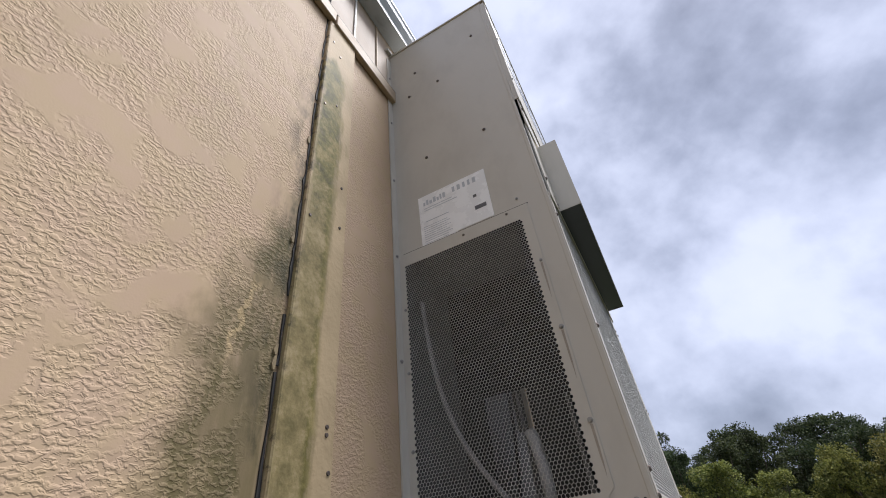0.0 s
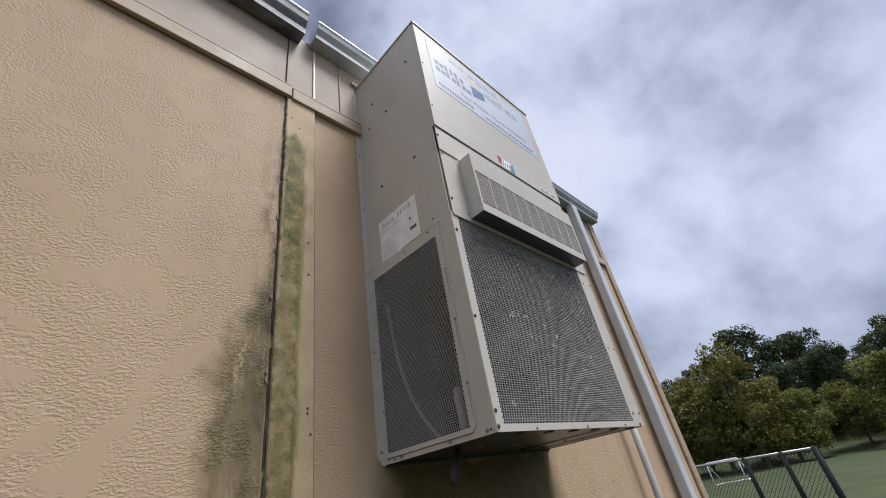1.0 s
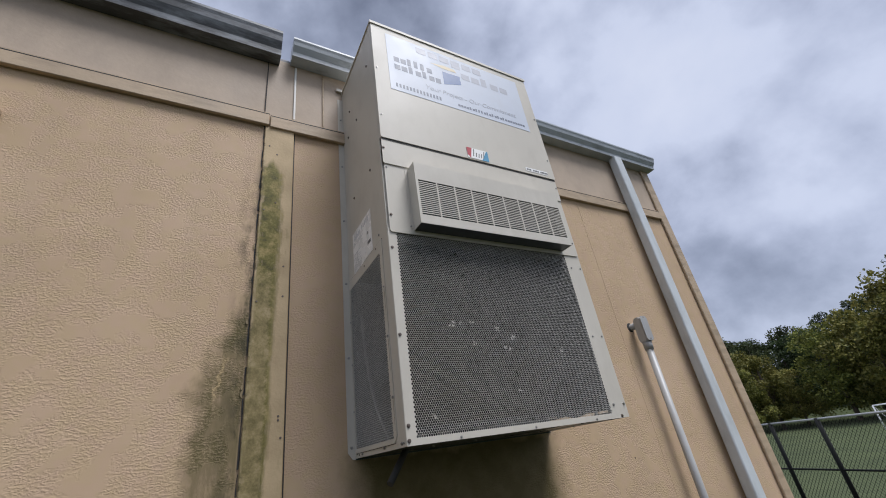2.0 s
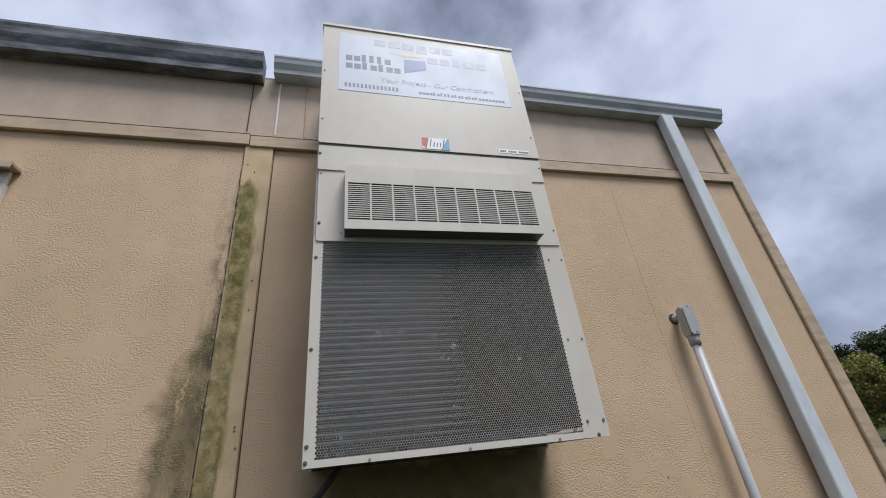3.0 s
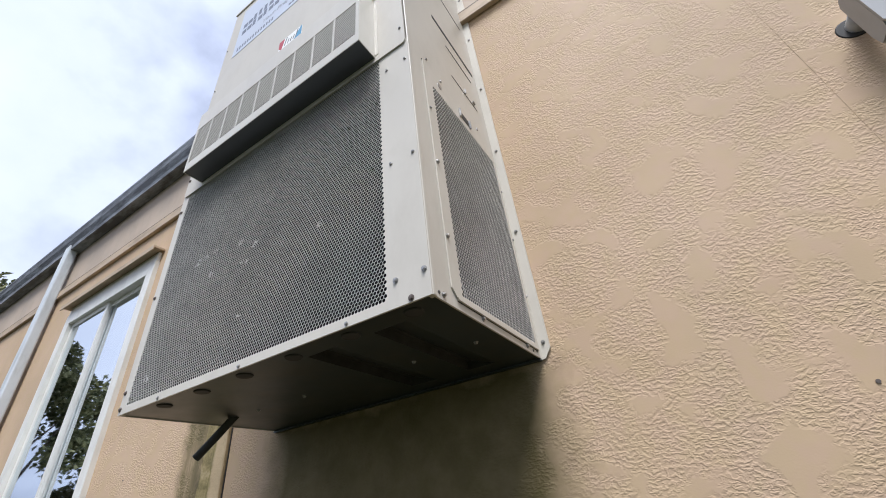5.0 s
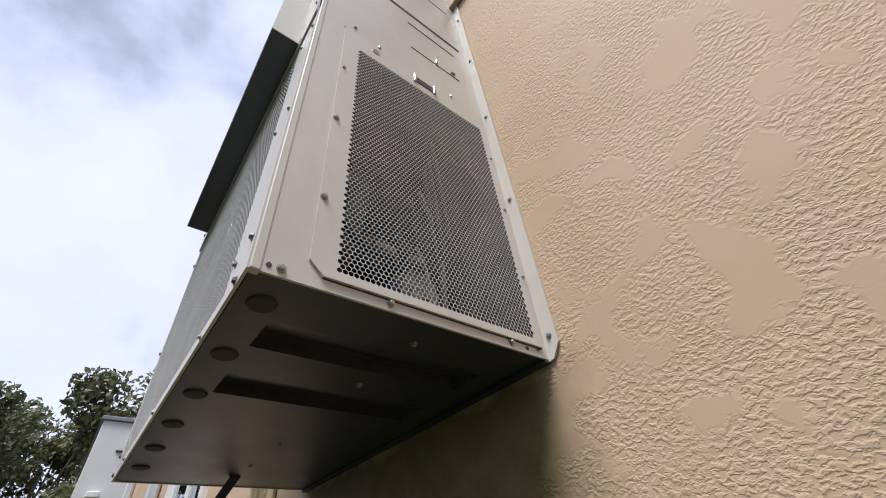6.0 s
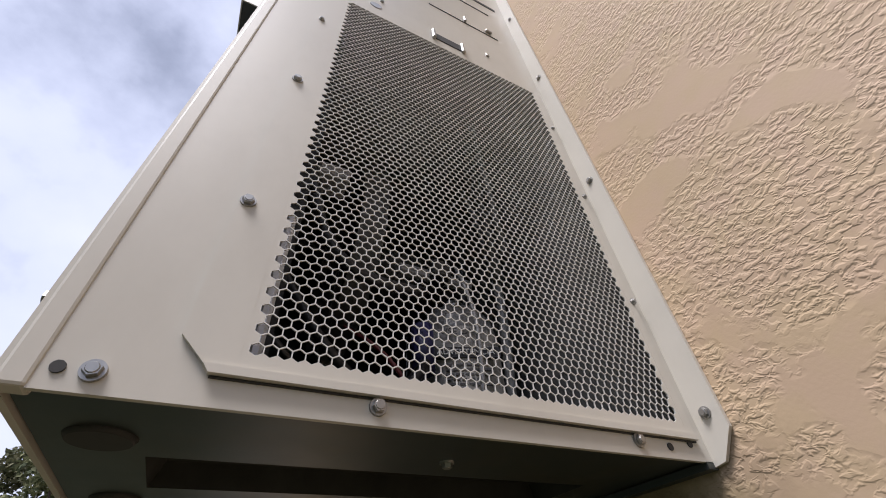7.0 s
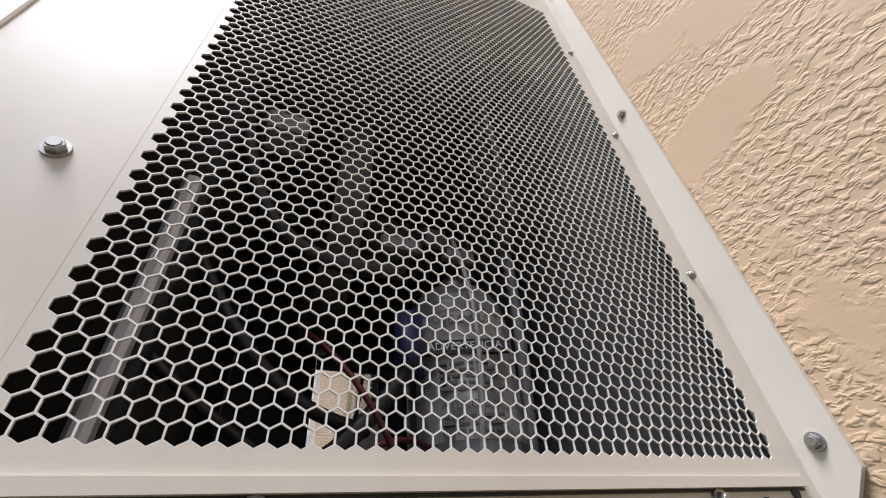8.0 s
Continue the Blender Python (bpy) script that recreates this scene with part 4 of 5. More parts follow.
def build_hood(ac):
    x0, x1, z0, z1, yf, yb = -0.419, 0.424, 2.556, 2.870, FRONT - 0.078, FRONT - 0.0086
    bm = bmesh.new()
    prism(bm, "y", rect(x0, x1, z0, z1), yf, yf + 0.002, holes=[(x0 + 0.012, x1 - 0.014, 2.598, 2.776)])
    box(bm, x0, x0 + 0.002, yf + 0.002, yb, z0, z1)
    box(bm, x1 - 0.002, x1, yf + 0.002, yb, z0, z1)
    box(bm, x0 + 0.002, x1 - 0.002, yf + 0.002, yb, z1 - 0.002, z1)
    hood = part("outlet_hood", bm, HOODPAINT, ac, "projecting beige hood with a slotted louvre")
    # black sheet that stands in for the unlit hollow behind the slots
    part("hood_shade", box(bmesh.new(), x0 + 0.003, x1 - 0.003, yf + 0.050, yf + 0.052, z0 + 0.006, z1 - 0.003), RECESSBLACK, hood)
    part("hood_floor", box(bmesh.new(), x0 + 0.0022, x1 - 0.0022, yf + 0.0022, yb, z0 + 0.002, z0 + 0.004), HOODUNDER, hood, "hood underside coloured dark for its shade")
    for s in (x0 - 0.012, x1):
        part("hood_flange", box(bmesh.new(), s, s + 0.012, yb - 0.0015, yb, z0 + 0.01, z1), HOODPAINT, hood)
    gx0, gx1, gz0, gz1, cols, rows = x0 + 0.012, x1 - 0.014, 2.598, 2.776, 9, 18
    for i in range(1, cols):
        x = gx0 + (gx1 - gx0) * i / cols
        part("louvre_bar", box(bmesh.new(), x - 0.0035, x + 0.0035, yf, yf + 0.002, gz0, gz1), HOODPAINT, hood)
    step = (gz1 - gz0) / rows
    slat = finish("slat", prism(bmesh.new(), "x", [(0.0, 0.0), (0.0, 0.0042), (0.0014, 0.0042), (0.0026, 0.0012), (0.0014, 0.0)], gx0, gx1), HOODPAINT)
    for i in range(1, rows):
        piece("slat", slat, hood, Matrix.Translation((0, yf + 0.0004, gz0 + step * i - 0.0021)))


def build_base(ac):
    """The base pan: a plate with two pressed channels and a row of knockouts."""
    xs = [-HX + 0.004, -0.43, -0.36, 0.153, 0.242, 0.346, 0.430, HX - 0.004]
    ys = [FRONT + 0.003, -0.474, -0.075, -0.002]
    bm = bmesh.new()
    up = 0.020
    for i in range(len(xs) - 1):
        for j in range(len(ys) - 1):
            x0, x1, y0, y1 = xs[i], xs[i + 1], ys[j], ys[j + 1]
            z = ZB + 0.002
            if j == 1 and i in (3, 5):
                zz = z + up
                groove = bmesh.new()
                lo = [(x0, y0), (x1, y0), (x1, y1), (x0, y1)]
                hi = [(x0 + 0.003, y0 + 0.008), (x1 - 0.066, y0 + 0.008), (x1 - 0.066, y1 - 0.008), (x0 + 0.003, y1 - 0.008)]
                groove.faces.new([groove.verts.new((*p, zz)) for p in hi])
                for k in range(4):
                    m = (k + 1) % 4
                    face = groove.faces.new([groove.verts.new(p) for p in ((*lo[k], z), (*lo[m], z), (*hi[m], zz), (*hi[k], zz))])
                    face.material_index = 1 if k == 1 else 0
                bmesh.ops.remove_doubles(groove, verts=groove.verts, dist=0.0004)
                part("channel", groove, GROOVESHADE, ac, "pressed groove with its inner shade painted dark").data.materials.append(PAN)
            else:
                bm.faces.new([bm.verts.new(p) for p in ((x0, y0, z), (x1, y0, z), (x1, y1, z), (x0, y1, z))])
    bmesh.ops.remove_doubles(bm, verts=bm.verts, dist=0.0004)
    geo = bmesh.ops.extrude_face_region(bm, geom=bm.faces[:])
    for v in geo["geom"]:
        if isinstance(v, bmesh.types.BMVert):
            v.co.z += 0.0015
    bmesh.ops.recalc_face_normals(bm, faces=bm.faces)
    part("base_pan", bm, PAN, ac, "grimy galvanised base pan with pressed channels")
    for x in (0.465, 0.305, 0.135, -0.035, -0.205, -0.375):
        bm = bmesh.new()
        cyl(bm, (x, -0.497, ZB - 0.0012), (x, -0.497, ZB + 0.003), 0.018, 0.021, sides=24)
        part("knockout", bm, DULLBLACK, ac)
    for x in (0.469, 0.291, -0.1, -0.3):
        put_screw(SCREW, ac, (x, -0.258, ZB + 0.002), "down", x * 100)
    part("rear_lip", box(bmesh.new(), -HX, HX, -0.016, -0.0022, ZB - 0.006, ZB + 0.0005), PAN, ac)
    bm = bmesh.new()
    tube(bm, [(-0.402, -0.254, ZB + 0.02), (-0.42, -0.262, ZB), (-0.465, -0.283, ZB - 0.052), (-0.511, -0.305, ZB - 0.103)], 0.0125, 14)
    part("drain_pipe", bm, DULLBLACK, ac, "short dark drain stub")


def build_insides(ac):
    """What shows through the perforated sheets: coil, fan ring, compressor, posts, hoses and wires."""
    bm = bmesh.new()
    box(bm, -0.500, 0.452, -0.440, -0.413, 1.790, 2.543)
    coil = part("condenser_coil", bm, RECESSBLACK, ac, "aluminium condenser coil")
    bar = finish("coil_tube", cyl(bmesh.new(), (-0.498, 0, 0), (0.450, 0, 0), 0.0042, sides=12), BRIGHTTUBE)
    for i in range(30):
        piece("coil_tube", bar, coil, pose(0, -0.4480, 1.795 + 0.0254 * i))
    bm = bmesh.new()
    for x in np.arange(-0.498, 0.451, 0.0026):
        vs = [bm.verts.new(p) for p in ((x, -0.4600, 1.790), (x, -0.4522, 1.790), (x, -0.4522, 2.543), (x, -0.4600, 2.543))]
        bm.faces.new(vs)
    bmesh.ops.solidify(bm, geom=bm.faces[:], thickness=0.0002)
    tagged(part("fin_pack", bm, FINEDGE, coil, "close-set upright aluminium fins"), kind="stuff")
    # added black strips, lip and ends that stop light leaking past the coil
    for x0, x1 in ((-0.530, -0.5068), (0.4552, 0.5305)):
        part("coil_shroud", box(bmesh.new(), x0, x1, -0.4700, -0.4660, 1.790, 2.543), RECESSBLACK, ac)
    part("coil_sill", box(bmesh.new(), -0.5045, 0.4530, -0.4760, -0.4715, 1.790, 1.806), RECESSBLACK, ac)
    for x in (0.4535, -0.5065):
        part("coil_end", box(bmesh.new(), x, x + 0.0015, -0.5330, -0.4135, 1.790, 2.543), RECESSBLACK, ac)
    rng = random.Random(5)
    for x, z, r in LINTS:
        bm = bmesh.new()
        for _ in range(7):
            u, v, turn, half = x + rng.uniform(-0.7, 0.7) * r, z + rng.uniform(-0.6, 0.6) * r, rng.uniform(0, math.pi), rng.uniform(0.25, 0.55) * r
            du, dv = half * math.cos(turn), half * math.sin(turn)
            prism(bm, "y", [(u - du, v - dv), (u + dv * 0.16, v - du * 0.16), (u + du, v + dv), (u - dv * 0.16, v + du * 0.16)], FRONT - 0.0044, FRONT - 0.0034)
        part("lint", bm, LINT, ac, "pale lint caught on the front grille")
    part("bulkhead", box(bmesh.new(), -HX + 0.006, HX - 0.006, -0.52, -0.004, 2.545, 2.551), INSIDE, ac)
    part("back_sheet", box(bmesh.new(), -HX + 0.006, HX - 0.006, -0.008, -0.004, ZB + 0.04, ZT - 0.02), INSIDE, ac)
    for s in (-1, 1):
        part("inner_post", box(bmesh.new(), *sorted((s * (0.455 if s > 0 else 0.5085), s * (0.470 if s > 0 else 0.5215))), -0.430, -0.419, ZB + 0.005, 1.985, 0.003), POST if s > 0 else INSIDE, ac, "bright galvanised inner post" if s > 0 else "")
    # fan ring and motor
    bm = bmesh.new()
    cyl(bm, (0.05, -0.30, 2.30), (0.05, -0.25, 2.30), 0.225, 0.235, sides=40, cap=False)
    cyl(bm, (0.05, -0.30, 2.30), (0.05, -0.25, 2.30), 0.222, 0.232, sides=40, cap=False)
    part("fan_ring", bm, INSIDE, ac)
    part("fan_motor", cyl(bmesh.new(), (0.05, -0.22, 2.30), (0.05, -0.06, 2.30), 0.065, 0.060, sides=24), INSIDE, ac)
    blade = bmesh.new()
    prism(blade, "y", [(0.03, -0.02), (0.20, -0.09), (0.215, 0.03), (0.10, 0.06), (0.03, 0.03)], -0.002, 0.002)
    mesh = finish("fan_blade", blade, INSIDE)
    for k in range(4):
        piece("fan_blade", mesh, ac, Matrix.Translation((0.05, -0.275, 2.30)) @ pose(0, 0, 0, 0, 90 * k + 20, 0) @ pose(0, 0, 0, 18, 0, 0))
    # compressor with its label band
    cx, cy = 0.285, -0.128
    bm = bmesh.new()
    prof = [(0.050, 1.790), (0.066, 1.800), (0.066, 1.985), (0.062, 2.008), (0.050, 2.030), (0.029, 2.042), (0.010, 2.046)]
    for (r0, z0), (r1, z1) in zip(prof, prof[1:]):
        cyl(bm, (cx, cy, z0), (cx, cy, z1), r0, r1, sides=28, cap=False)
    cyl(bm, (cx, cy, 2.045), (cx, cy, 2.0465), 0.0105, sides=28)
    comp = part("compressor", bm, COMPRESSOR, ac, "dark grey domed compressor with warning labels")
    bm = bmesh.new()
    for k in range(10):
        a, b = radians(-75 + 13 * k), radians(-75 + 13 * (k + 1))
        bm.faces.new([bm.verts.new((cx + 0.0668 * math.cos(t), cy + 0.0668 * math.sin(t), z)) for t, z in ((a, 1.84), (b, 1.84), (b, 1.98), (a, 1.98))])
    bmesh.ops.remove_doubles(bm, verts=bm.verts, dist=0.0005)
    lab = part("warning_label", bm, GREYLABEL, comp, "grey warning label")
    part("terminal_cap", cyl(bmesh.new(), (cx, cy, 2.0468), (cx, cy, 2.062), 0.018, sides=16), ZINC, comp)
    turned = Matrix.Translation((cx, cy, 0)) @ pose(0, 0, 0, 0, 0, -20)
    for z, text, size in ((1.968, "USE ONLY", 0.015), (1.935, "ADVERTENCIA", 0.0125), (1.872, "ATENCION", 0.012)):
        words("warning_text", text, size, turned @ Matrix.Translation((0.0692, 0, z)) @ FACING_RIGHT, PAPER if 1.93 < z < 1.94 else INK, comp)
    bm = bmesh.new()
    box(bm, 0.0620, 0.0685, -0.050, 0.050, 1.927, 1.943)
    bm.transform(turned)
    part("label_band", bm, BLACK, comp)
    # small print below the band
    bm = bmesh.new()
    rng = random.Random(8)
    for z in (1.915, 1.908, 1.901, 1.894, 1.887, 1.860, 1.853, 1.846):
        y = -0.030
        while y < 0.024:
            w = rng.uniform(0.006, 0.016)
            prism(bm, "x", rect(y, y + w, z, z + 0.003), 0.0640, 0.0676)
            y += w + 0.003
    bm.transform(turned)
    tagged(part("fine_print", bm, INK, comp), kind="stuff")
    part("capacitor", cyl(bmesh.new(), (0.30, -0.25, ZB + 0.006), (0.30, -0.25, 1.86), 0.026, sides=20), INSIDE, ac, "metal run capacitor")
    part("drier", cyl(bmesh.new(), (0.335, -0.212, 1.90), (0.335, -0.212, 1.97), 0.016, sides=18), SEAL, ac, "blue filter drier")
    part("bracket", box(bmesh.new(), 0.27, 0.33, -0.185, -0.150, 2.085, 2.12, 0.003), TUBE, ac)
    for pts, r, mat in ((arc_points((0.44, -0.42, 1.86), (0.33, -0.20, 1.80), (0, 0, -0.03)), 0.004, BLACK), (arc_points((0.40, -0.44, 2.0), (0.36, -0.26, 1.84), (0.02, 0, -0.05)), 0.006, BLACK),
                        (arc_points((0.36, -0.33, 1.93), (0.40, -0.24, 1.80), (0.03, 0, 0.0)), 0.0025, WIRERED), (arc_points((0.38, -0.30, 1.80), (0.34, -0.19, 1.83), (0.03, 0, 0.01)), 0.0025, WIRERED),
                        (arc_points((0.42, -0.19, 1.77), (0.36, -0.16, 2.08), (0.03, 0.0, 0.0)), 0.003, HOSE), (arc_points((0.30, -0.06, 1.80), (0.25, -0.05, 2.45), (0.05, 0, 0)), 0.008, HOSE),
                        (arc_points((0.10, -0.05, 1.80), (0.20, -0.05, 2.45), (0.05, 0, 0)), 0.008, TUBE)):
        part("wire" if r < 0.005 else "pipe", tube(bmesh.new(), pts, r, 8), mat, ac)
    for x, y, r in ((0.34, -0.060, 0.010), (0.40, -0.085, 0.007), (0.30, -0.045, 0.008)):
        part("riser_pipe", cyl(bmesh.new(), (x, y, 2.10), (x - 0.02, y, 2.53), r, sides=12), INSIDE, ac)
    part("motor_bracket", box(bmesh.new(), 0.350, 0.395, -0.405, -0.355, 2.165, 2.195, 0.004), HOSE, ac)
    part("cross_strut", box(bmesh.new(), 0.30, 0.315, -0.24, -0.10, 2.085, 2.105, 0.003), HOSE, ac)
    part("hose", tube(bmesh.new(), arc_points((0.43, -0.415, 2.12), (0.40, -0.24, 1.98), (0.0, -0.03, -0.06), 14), 0.008, 10), BLACK, ac)
    part("hose", tube(bmesh.new(), arc_points((0.42, -0.41, 1.80), (0.36, -0.22, 1.90), (0.0, 0.0, -0.05), 14), 0.008, 10), BLACK, ac)
    # left bay: curved hose and a pale wrapped pipe
    part("hose", tube(bmesh.new(), arc_points((-0.50, -0.06, 2.36), (-0.47, -0.26, 1.765), (0, 0.05, -0.06), 16), 0.0065, 12), HOSE, ac, "pale grey drain hose")
    part("wrapped_pipe", tube(bmesh.new(), [(-0.42, -0.308, 1.76), (-0.42, -0.308, 1.85), (-0.415, -0.300, 1.91), (-0.40, -0.288, 1.945)], 0.015, 14), FOIL, ac, "foil-wrapped pipe")
    # made-up black sheets: they block the light seen through, save one opening
    part("baffle", box(bmesh.new(), -0.20, -0.195, -0.412, -0.245, 1.76, 2.54), RECESSBLACK, ac)
    part("baffle", box(bmesh.new(), -0.20, -0.195, -0.243, -0.01, 2.12, 2.54), RECESSBLACK, ac)
    part("baffle", box(bmesh.new(), -0.20, -0.195, -0.100, -0.01, 1.76, 2.118), RECESSBLACK, ac)


AC = build_unit()


# ---- signs on the unit ----
def letter_blocks(x, z, height, pattern, advance, y, mat, parent):
    """A word as a row of plain upright blocks of its size: x low, a tall, g hanging, a blank for a space."""
    for kind in pattern:
        if kind != " ":
            w = advance * (0.80 if kind in "xg" else 0.55)
            part("print_block", box(bmesh.new(), x, x + w, y, y + 0.0004, z - height * (0.35 if kind == "g" else 0), z + height * (1.4 if kind == "a" else 1.0)), mat, parent)
        x += advance


def build_sign():
    y = FRONT - 0.0185
    at = (0, y, 3.38)
    sign = thing("company_sign", at, "white vinyl sign with slate lettering on the cabinet", "sign")
    bm = bmesh.new()
    box(bm, -0.455, 0.450, y - 0.0014, y - 0.0001, 3.375, 3.805)
    part("sign_board", bm, SIGNWHITE, sign)
    top = y - 0.0019
    rows = ((-0.420, 3.596, 0.037, "xxaaax", 0.0395, SIGNINK), (-0.420, 3.537, 0.037, "xxaxaxx", 0.0410, SIGNINK), (-0.272, 3.735, 0.047, "xxxgxx", 0.0755, SIGNGREY), (0.012, 3.645, 0.047, "xxaxx", 0.0700, SIGNGREY),
            (-0.425, 3.402, 0.019, "aaaaaaaaaaaaaa", 0.0195, SIGNINK), (-0.055, 3.402, 0.015, "xxxxaxaaaxaxaxaxaxxxxxxxx", 0.0190, SIGNINK))
    for x, z, h, pattern, adv, mat in rows:
        letter_blocks(x, z, h, pattern, adv, top, mat, sign)
    words("slogan", "Your Project - Our Commitment", 0.045, Matrix.Translation((0.055, top, 3.474)) @ FACING_FRONT, SIGNGREY, sign)
    bm = bmesh.new()
    prism(bm, "y", [(-0.122, 3.545), (-0.118, 3.650), (-0.002, 3.656), (-0.002, 3.588)], top, top + 0.0004)
    part("emblem", bm, SIGNBLUE, sign, "dark blue emblem")
    bm = bmesh.new()
    prism(bm, "y", [(-0.19, 3.690), (-0.10, 3.706), (-0.03, 3.702), (-0.02, 3.680), (-0.11, 3.676)], top, top + 0.0004)
    part("emblem_swoosh", bm, SIGNGOLD, sign, "faded gold swoosh")
    shift(sign, at)
    bz, by = 3.040, y - 0.0003
    badge = thing("maker_badge", (0, y, bz), "small red, white and blue badge on the cabinet", "badge")
    part("badge_plate", box(bmesh.new(), -0.063, 0.069, by - 0.0018, by, bz, bz + 0.068), PAPER, badge)
    part("badge_red", prism(bmesh.new(), "y", [(-0.063, bz + 0.068), (-0.063, bz + 0.02), (-0.045, bz + 0.0), (-0.030, bz + 0.068)], by - 0.0022, by - 0.0018), RED, badge)
    part("badge_blue", prism(bmesh.new(), "y", [(0.069, bz), (0.069, bz + 0.068), (0.062, bz + 0.068), (0.025, bz)], by - 0.0022, by - 0.0018), CYAN, badge)
    bm = bmesh.new()
    for x, h in ((-0.03, 0.05), (-0.012, 0.028), (0.004, 0.026), (0.020, 0.028), (0.034, 0.048)):
        prism(bm, "y", [(x, bz + 0.014), (x + 0.005, bz + 0.014), (x + 0.005 + h * 0.2, bz + 0.014 + h), (x + h * 0.2, bz + 0.014 + h)], by - 0.0024, by - 0.0018)
    part("badge_script", bm, INK, badge)
    shift(badge, badge.location)
    plate = thing("name_plate", (0.405, y, 3.05), "small pale name plate with dark print", "name plate")
    part("plate", box(bmesh.new(), 0.322, 0.485, by - 0.0012, by, 3.050, 3.074), PAPER, plate)
    letter_blocks(0.330, 3.056, 0.011, "xxx xxxx xxxxx", 0.0110, by - 0.0016, INK, plate)
    shift(plate, plate.location)


build_sign()


# ---- grounds ----
def ground_z(x, y):
    """Level round the building, falling to a playing field, then rising to a wooded hill."""
    s = min(1.0, max(0.0, (x - 4.0) / 20.0))
    z = -1.4 * s * s * (3 - 2 * s)
    far = math.hypot(x, y)
    if x > 0 and far > 76:
        z += min(14.0, (far - 76) * 0.16)
    return z


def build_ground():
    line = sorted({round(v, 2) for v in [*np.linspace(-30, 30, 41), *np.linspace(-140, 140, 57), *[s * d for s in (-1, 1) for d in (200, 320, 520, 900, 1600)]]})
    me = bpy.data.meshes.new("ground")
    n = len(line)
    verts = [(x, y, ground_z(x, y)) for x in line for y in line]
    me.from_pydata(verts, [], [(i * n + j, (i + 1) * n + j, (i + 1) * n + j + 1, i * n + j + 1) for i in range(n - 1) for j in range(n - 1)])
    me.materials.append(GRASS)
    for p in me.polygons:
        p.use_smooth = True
    tagged(new("ground", me), "green mown playing field, made-up dark ground by the building", "ground", kind="structure")


build_ground()


def crown_mesh(name, rng, height, spread, leaves, leaf, mat, base=0.25, blobs=16, lump=(0.17, 0.36)):
    """Many small bent leaf cards in overlapping clumps with gaps, uneven outline."""
    centres = []
    for i in range(blobs):
        h = rng.uniform(base, 0.93)
        wide = spread * (1.0 - 0.75 * abs(h - 0.5) ** 1.4 * 1.6)
        a, r = rng.uniform(0, 2 * math.pi), wide * math.sqrt(rng.random()) * 0.85
        centres.append((Vector((r * math.cos(a), r * math.sin(a), h * height)), rng.uniform(*lump) * spread))
    verts, faces = [], []
    for _ in range(leaves):
        c, rad = rng.choice(centres)
        d = Vector((rng.gauss(0, 1), rng.gauss(0, 1), rng.gauss(0, 1))).normalized()
        p = c + Vector((d.x, d.y, d.z * 0.75)) * rad * rng.uniform(0.55, 1.08)
        turn = Euler((rng.uniform(-1.2, 1.2), rng.uniform(-1.2, 1.2), rng.uniform(0, 6.3))).to_matrix()
        s = leaf * rng.uniform(0.6, 1.4)
        k = len(verts)
        for u, v, w in ((-0.5, 0, 0), (0, -0.35, 0.12), (0.55, 0, 0), (0, 0.35, 0.12)):
            verts.append(p + turn @ Vector((u * s, v * s, w * s)))
        faces += [(k, k + 1, k + 2), (k, k + 2, k + 3)]
    me = bpy.data.meshes.new(name)
    me.from_pydata([tuple(v) for v in verts], [], faces)
    me.materials.append(mat)
    return me, centres


def make_tree(seed, height, spread, leaves, leaf, mat, label, base=0.25, group="trees on the hill", blobs=16):
    rng = random.Random(seed)
    crown, centres = crown_mesh("crown", rng, height, spread, leaves, leaf, mat, base, blobs)
    tree = thing("tree", (0, 0, -300), label, "tree", group)
    bm = bmesh.new()
    cyl(bm, (0, 0, -0.4), (0.1, 0.05, height * 0.35), height * 0.022, height * 0.016, sides=10)
    cyl(bm, (0.1, 0.05, height * 0.35), (0, 0.15, height * 0.75), height * 0.016, height * 0.006, sides=8)
    trunk = part("trunk", bm, BARK, tree)
    for c, rad in centres[:9]:
        z = rng.uniform(0.22, 0.55) * height
        part("limb", cyl(bmesh.new(), (0.06, 0.06, z), c, height * 0.008, height * 0.002, sides=6), BARK, tree)
    ob = new("crown", crown)
    ob.parent = tree
    return tree


def polar(az, far, ex=-1.4, ey=-1.5):
    return ex + far * math.cos(radians(az)), ey + far * math.sin(radians(az))


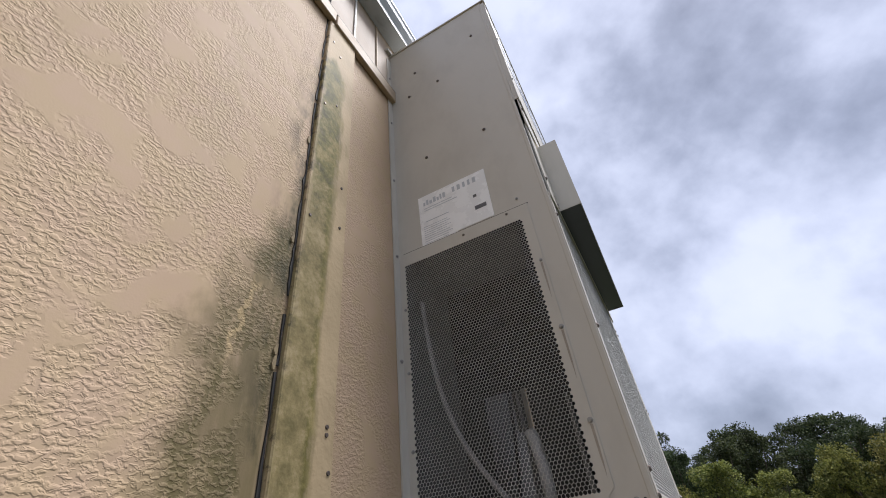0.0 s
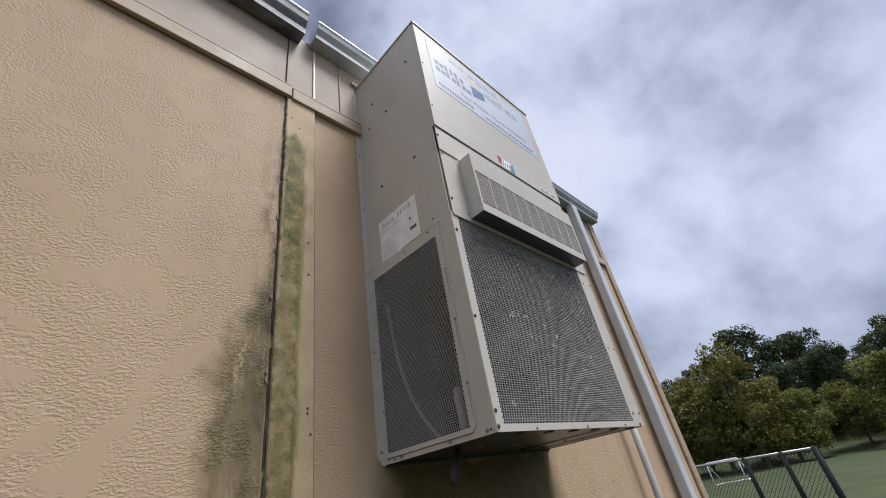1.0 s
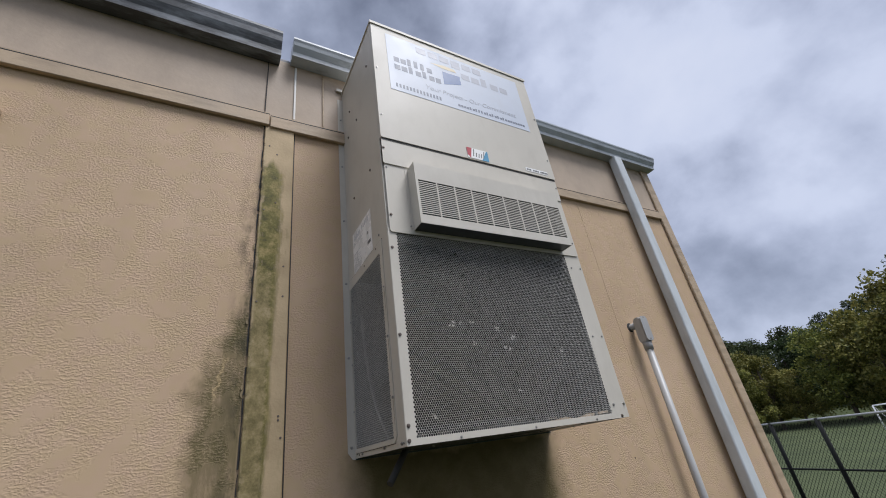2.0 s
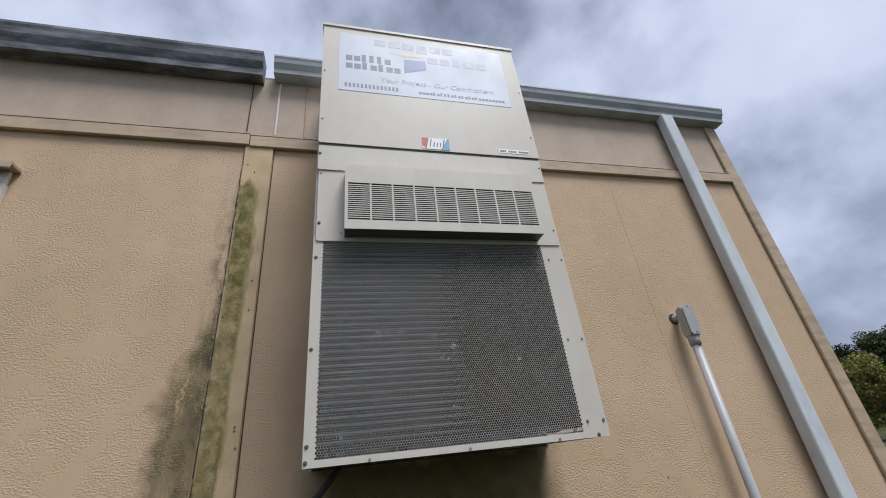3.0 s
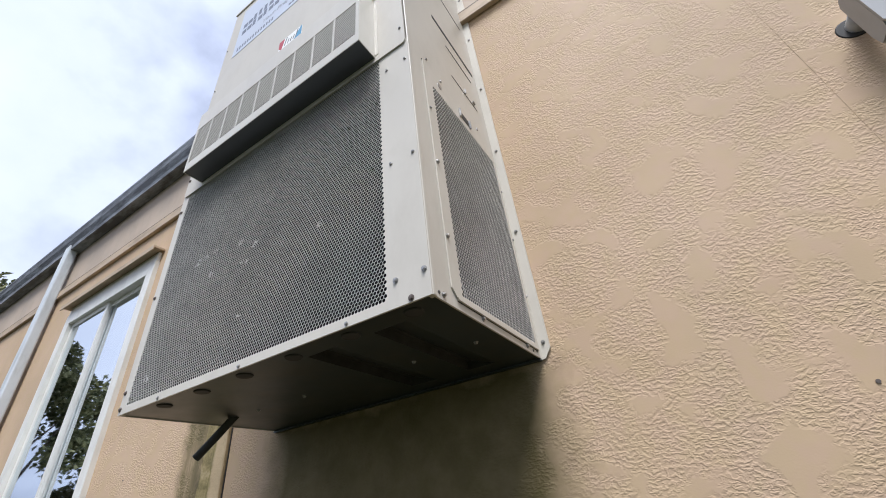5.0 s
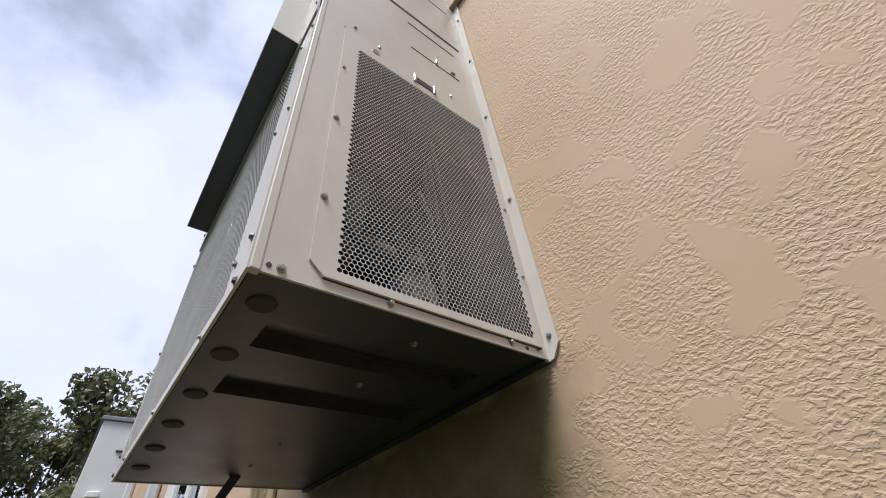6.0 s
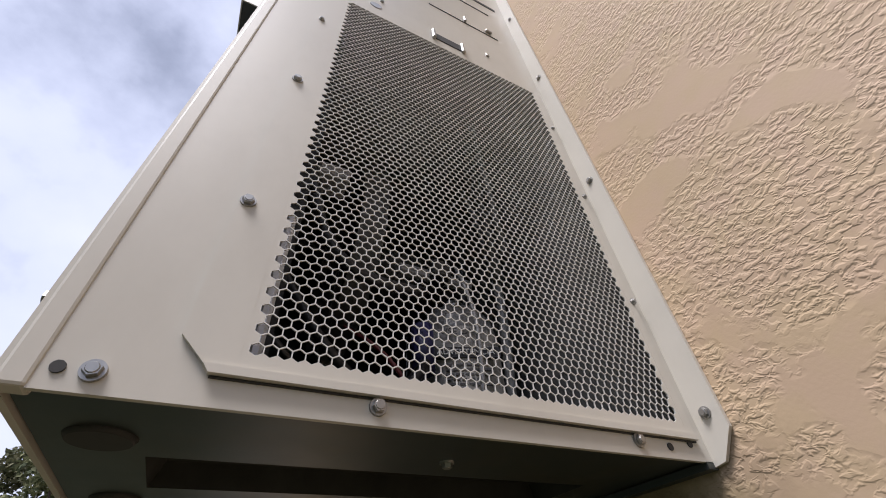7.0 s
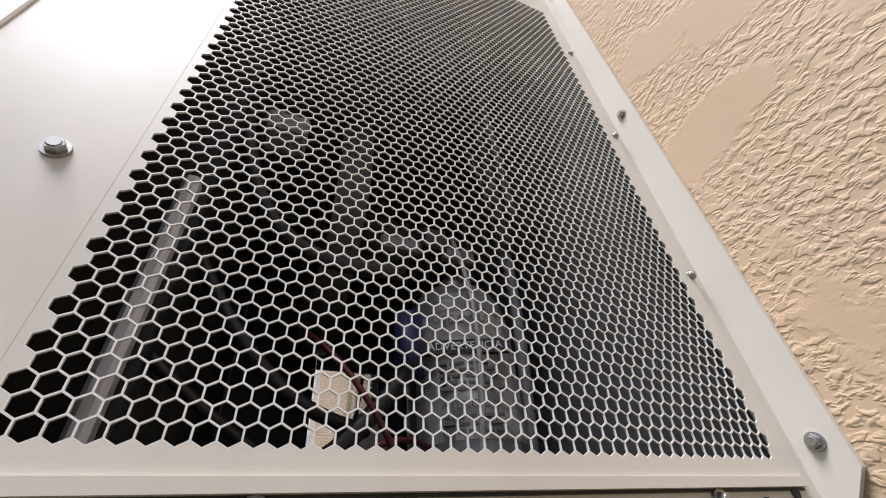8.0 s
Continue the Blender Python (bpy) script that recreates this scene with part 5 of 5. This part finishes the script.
def build_trees():
    rng = random.Random(11)
    dark = [make_tree(20 + i, 13.0 + i, 4.4, 9500, 0.34, LEAF_DARK, "tall dark green broadleaf tree on the hillside", 0.05, blobs=60) for i in range(3)]
    olive = [make_tree(40 + i, 10.5 + i, 4.6, 9500, 0.30, LEAF_OLIVE, "olive-green broadleaf tree at the field's edge", 0.20, "trees at the field's edge", 46) for i in range(3)]
    used = set()

    def plant(kinds, az, far, scale):
        x, y = polar(az, far)
        kind = rng.choice(kinds)
        m = pose(x, y, ground_z(x, y) - 0.2, 0, 0, rng.uniform(0, 360)) @ Matrix.Diagonal((scale * rng.uniform(0.9, 1.15), scale * rng.uniform(0.9, 1.15), scale, 1))
        if kind not in used:
            used.add(kind)
            kind.matrix_basis = m
            return kind
        ob = copy_thing(kind, m)
        ob.matrix_basis = m
        return ob

    for k in dark:
        plant([k], rng.uniform(-20, 30), 96, 1.0)
    for k in olive:
        plant([k], rng.uniform(-20, 30), 78, 0.9)
    for az in np.arange(-34, 40, 4.6):
        plant(olive, az + rng.uniform(-0.8, 0.8), rng.uniform(72, 80), rng.uniform(0.66, 0.98))
    for az, far, size in ((8.2, 73, 1.02), (11.0, 70, 1.24), (14.2, 72, 1.15), (18.0, 76, 0.98)):
        plant(olive, az, far, size)
    for az in np.arange(-36, 42, 2.5):
        plant(dark, az + rng.uniform(-0.8, 0.8), rng.uniform(86, 92), rng.uniform(0.75, 0.95))
    for az in np.arange(-36, 42, 2.6):
        far = rng.uniform(98, 112)
        x, y = polar(az, far)
        crest = np.interp(az, (-36, 0, 3, 5, 8, 13, 17, 21, 42), (7.0, 7.6, 8.6, 9.6, 10.6, 10.2, 8.0, 6.6, 6.5))
        plant(dark, az + rng.uniform(-0.5, 0.5), far, rng.uniform(0.90, 1.05) * (far * math.tan(radians(crest)) + 1.7 - ground_z(x, y)) / 13.8)
    # trees behind the neighbouring building
    near = make_tree(70, 9.0, 3.0, 15000, 0.20, LEAF_PALE, "green tree with thin twiggy top behind the grey building", 0.2, "trees behind the grey building", 44)
    spots = [(-17.0, 0.4, 1.0, 20), (-17.5, -3.5, 0.86, 120), (-19.0, -7.5, 0.82, 200), (-20.0, 4.5, 0.9, 300), (-23.0, -2.0, 1.0, 60), (-22.0, -12.0, 0.8, 10)]
    for i, (x, y, s, turn) in enumerate(spots):
        m = pose(x, y, 0, 0, 0, turn) @ Matrix.Diagonal((s, s, s, 1))
        if i:
            copy_thing(near, m).matrix_basis = m
        else:
            near.matrix_basis = m


build_trees()


def build_neighbour():
    x0, x1, y0, y1, h = -16.0, -10.0, -0.62, 7.0, 4.85
    house = thing("neighbouring_building", ((x0 + x1) / 2, (y0 + y1) / 2, 0), "plain pale grey flat-roofed building with wall lamps", "building")
    part("wall", box(bmesh.new(), x0, x1, y0, y1, 0, h, 0.01), GREYWALL, house)
    part("roof", box(bmesh.new(), x0 - 0.05, x1 + 0.05, y0 - 0.05, y1 + 0.05, h, h + 0.08, 0.01), ROOF, house)
    for y, z, w, t in ((-0.10, 4.35, 0.22, 0.12), (-0.42, 3.45, 0.20, 0.10)):
        part("wall_lamp", box(bmesh.new(), x1, x1 + 0.12, y, y + w, z, z + t, 0.01), VINYL, house, "small white wall lamp")
    for y, z in ((-0.22, 4.27), (-0.20, 3.05), (-0.30, 2.5)):
        part("vent_slot", box(bmesh.new(), x1, x1 + 0.03, y, y + 0.5, z, z + 0.03), DULLBLACK, house)
    shift(house, house.location)


build_neighbour()


# ---- fence and goal ----
def build_fence():
    """Black chain-link fence with a bright top rail."""
    a, b = Vector((8.39, -0.16, 0)), Vector((10.6, 4.4, 0))
    fence = thing("chain_link_fence", (a.x, a.y, ground_z(a.x, a.y)), "black chain-link fence with a galvanised top rail", "fence")
    base, h = -0.46, 1.82
    along = (b - a).normalized()
    for i, share in enumerate((0.0, 0.117, 0.268, 0.556, 0.80, 1.0)):
        p = a.lerp(b, share)
        part("post", cyl(bmesh.new(), (p.x, p.y, base - 0.1), (p.x, p.y, base + h + 0.02), 0.042 if i else 0.05, sides=14), FENCEBLACK, fence)
    part("top_rail", cyl(bmesh.new(), (a.x, a.y, base + h), (b.x, b.y, base + h), 0.022, sides=10), GALV, fence, "galvanised top rail")
    part("middle_rail", cyl(bmesh.new(), (a.x, a.y, base + 0.92), (b.x, b.y, base + 0.92), 0.018, sides=10), FENCEBLACK, fence)
    part("bottom_rail", cyl(bmesh.new(), (a.x, a.y, base + 0.05), (b.x, b.y, base + 0.05), 0.015, sides=8), FENCEBLACK, fence)
    length, step, w = (b - a).length, 0.058, 0.0036
    side = Vector((-along.y, along.x, 0))
    bm = bmesh.new()
    k = -h
    while k < length:
        for s in (1, -1):
            u0, u1 = (max(0, k), min(length, k + h)) if s > 0 else (max(0, k), min(length, k + h))
            z0, z1 = (u0 - k, u1 - k) if s > 0 else (h - (u0 - k), h - (u1 - k))
            p, q = a + along * u0 + Vector((0, 0, base + z0)), a + along * u1 + Vector((0, 0, base + z1))
            if (q - p).length > 0.05:
                cyl(bm, p + side * s * w, q + side * s * w, w, sides=3, cap=False)
        k += step * math.sqrt(2)
    part("wire_mesh", bm, FENCEBLACK, fence)
    shift(fence, fence.location)


build_fence()


def build_goal():
    p, q = Vector((*polar(16.6, 54), 0)), Vector((*polar(13.6, 54.6), 0))
    z = ground_z(p.x, p.y)
    back = Vector((1.3, -0.5, 0))
    goal = thing("football_goal", (p.x, p.y, z), "white-framed football goal with a net on the field", "goal")
    top = Vector((0, 0, z + 1.95))
    low = Vector((0, 0, z))
    for name, u, v, r in (("post", p + low, p + top, 0.06), ("post", q + low, q + top, 0.06), ("crossbar", p + top, q + top, 0.06), ("ground_bar", p + low + back, q + low + back, 0.05),
                          ("side_bar", p + low, p + low + back, 0.05), ("side_bar", q + low, q + low + back, 0.05), ("net_stay", p + top, p + low + back, 0.03), ("net_stay", q + top, q + low + back, 0.03)):
        part(name, cyl(bmesh.new(), u, v, r, sides=8), GOALWHITE, goal)
    shift(goal, goal.location)


build_goal()
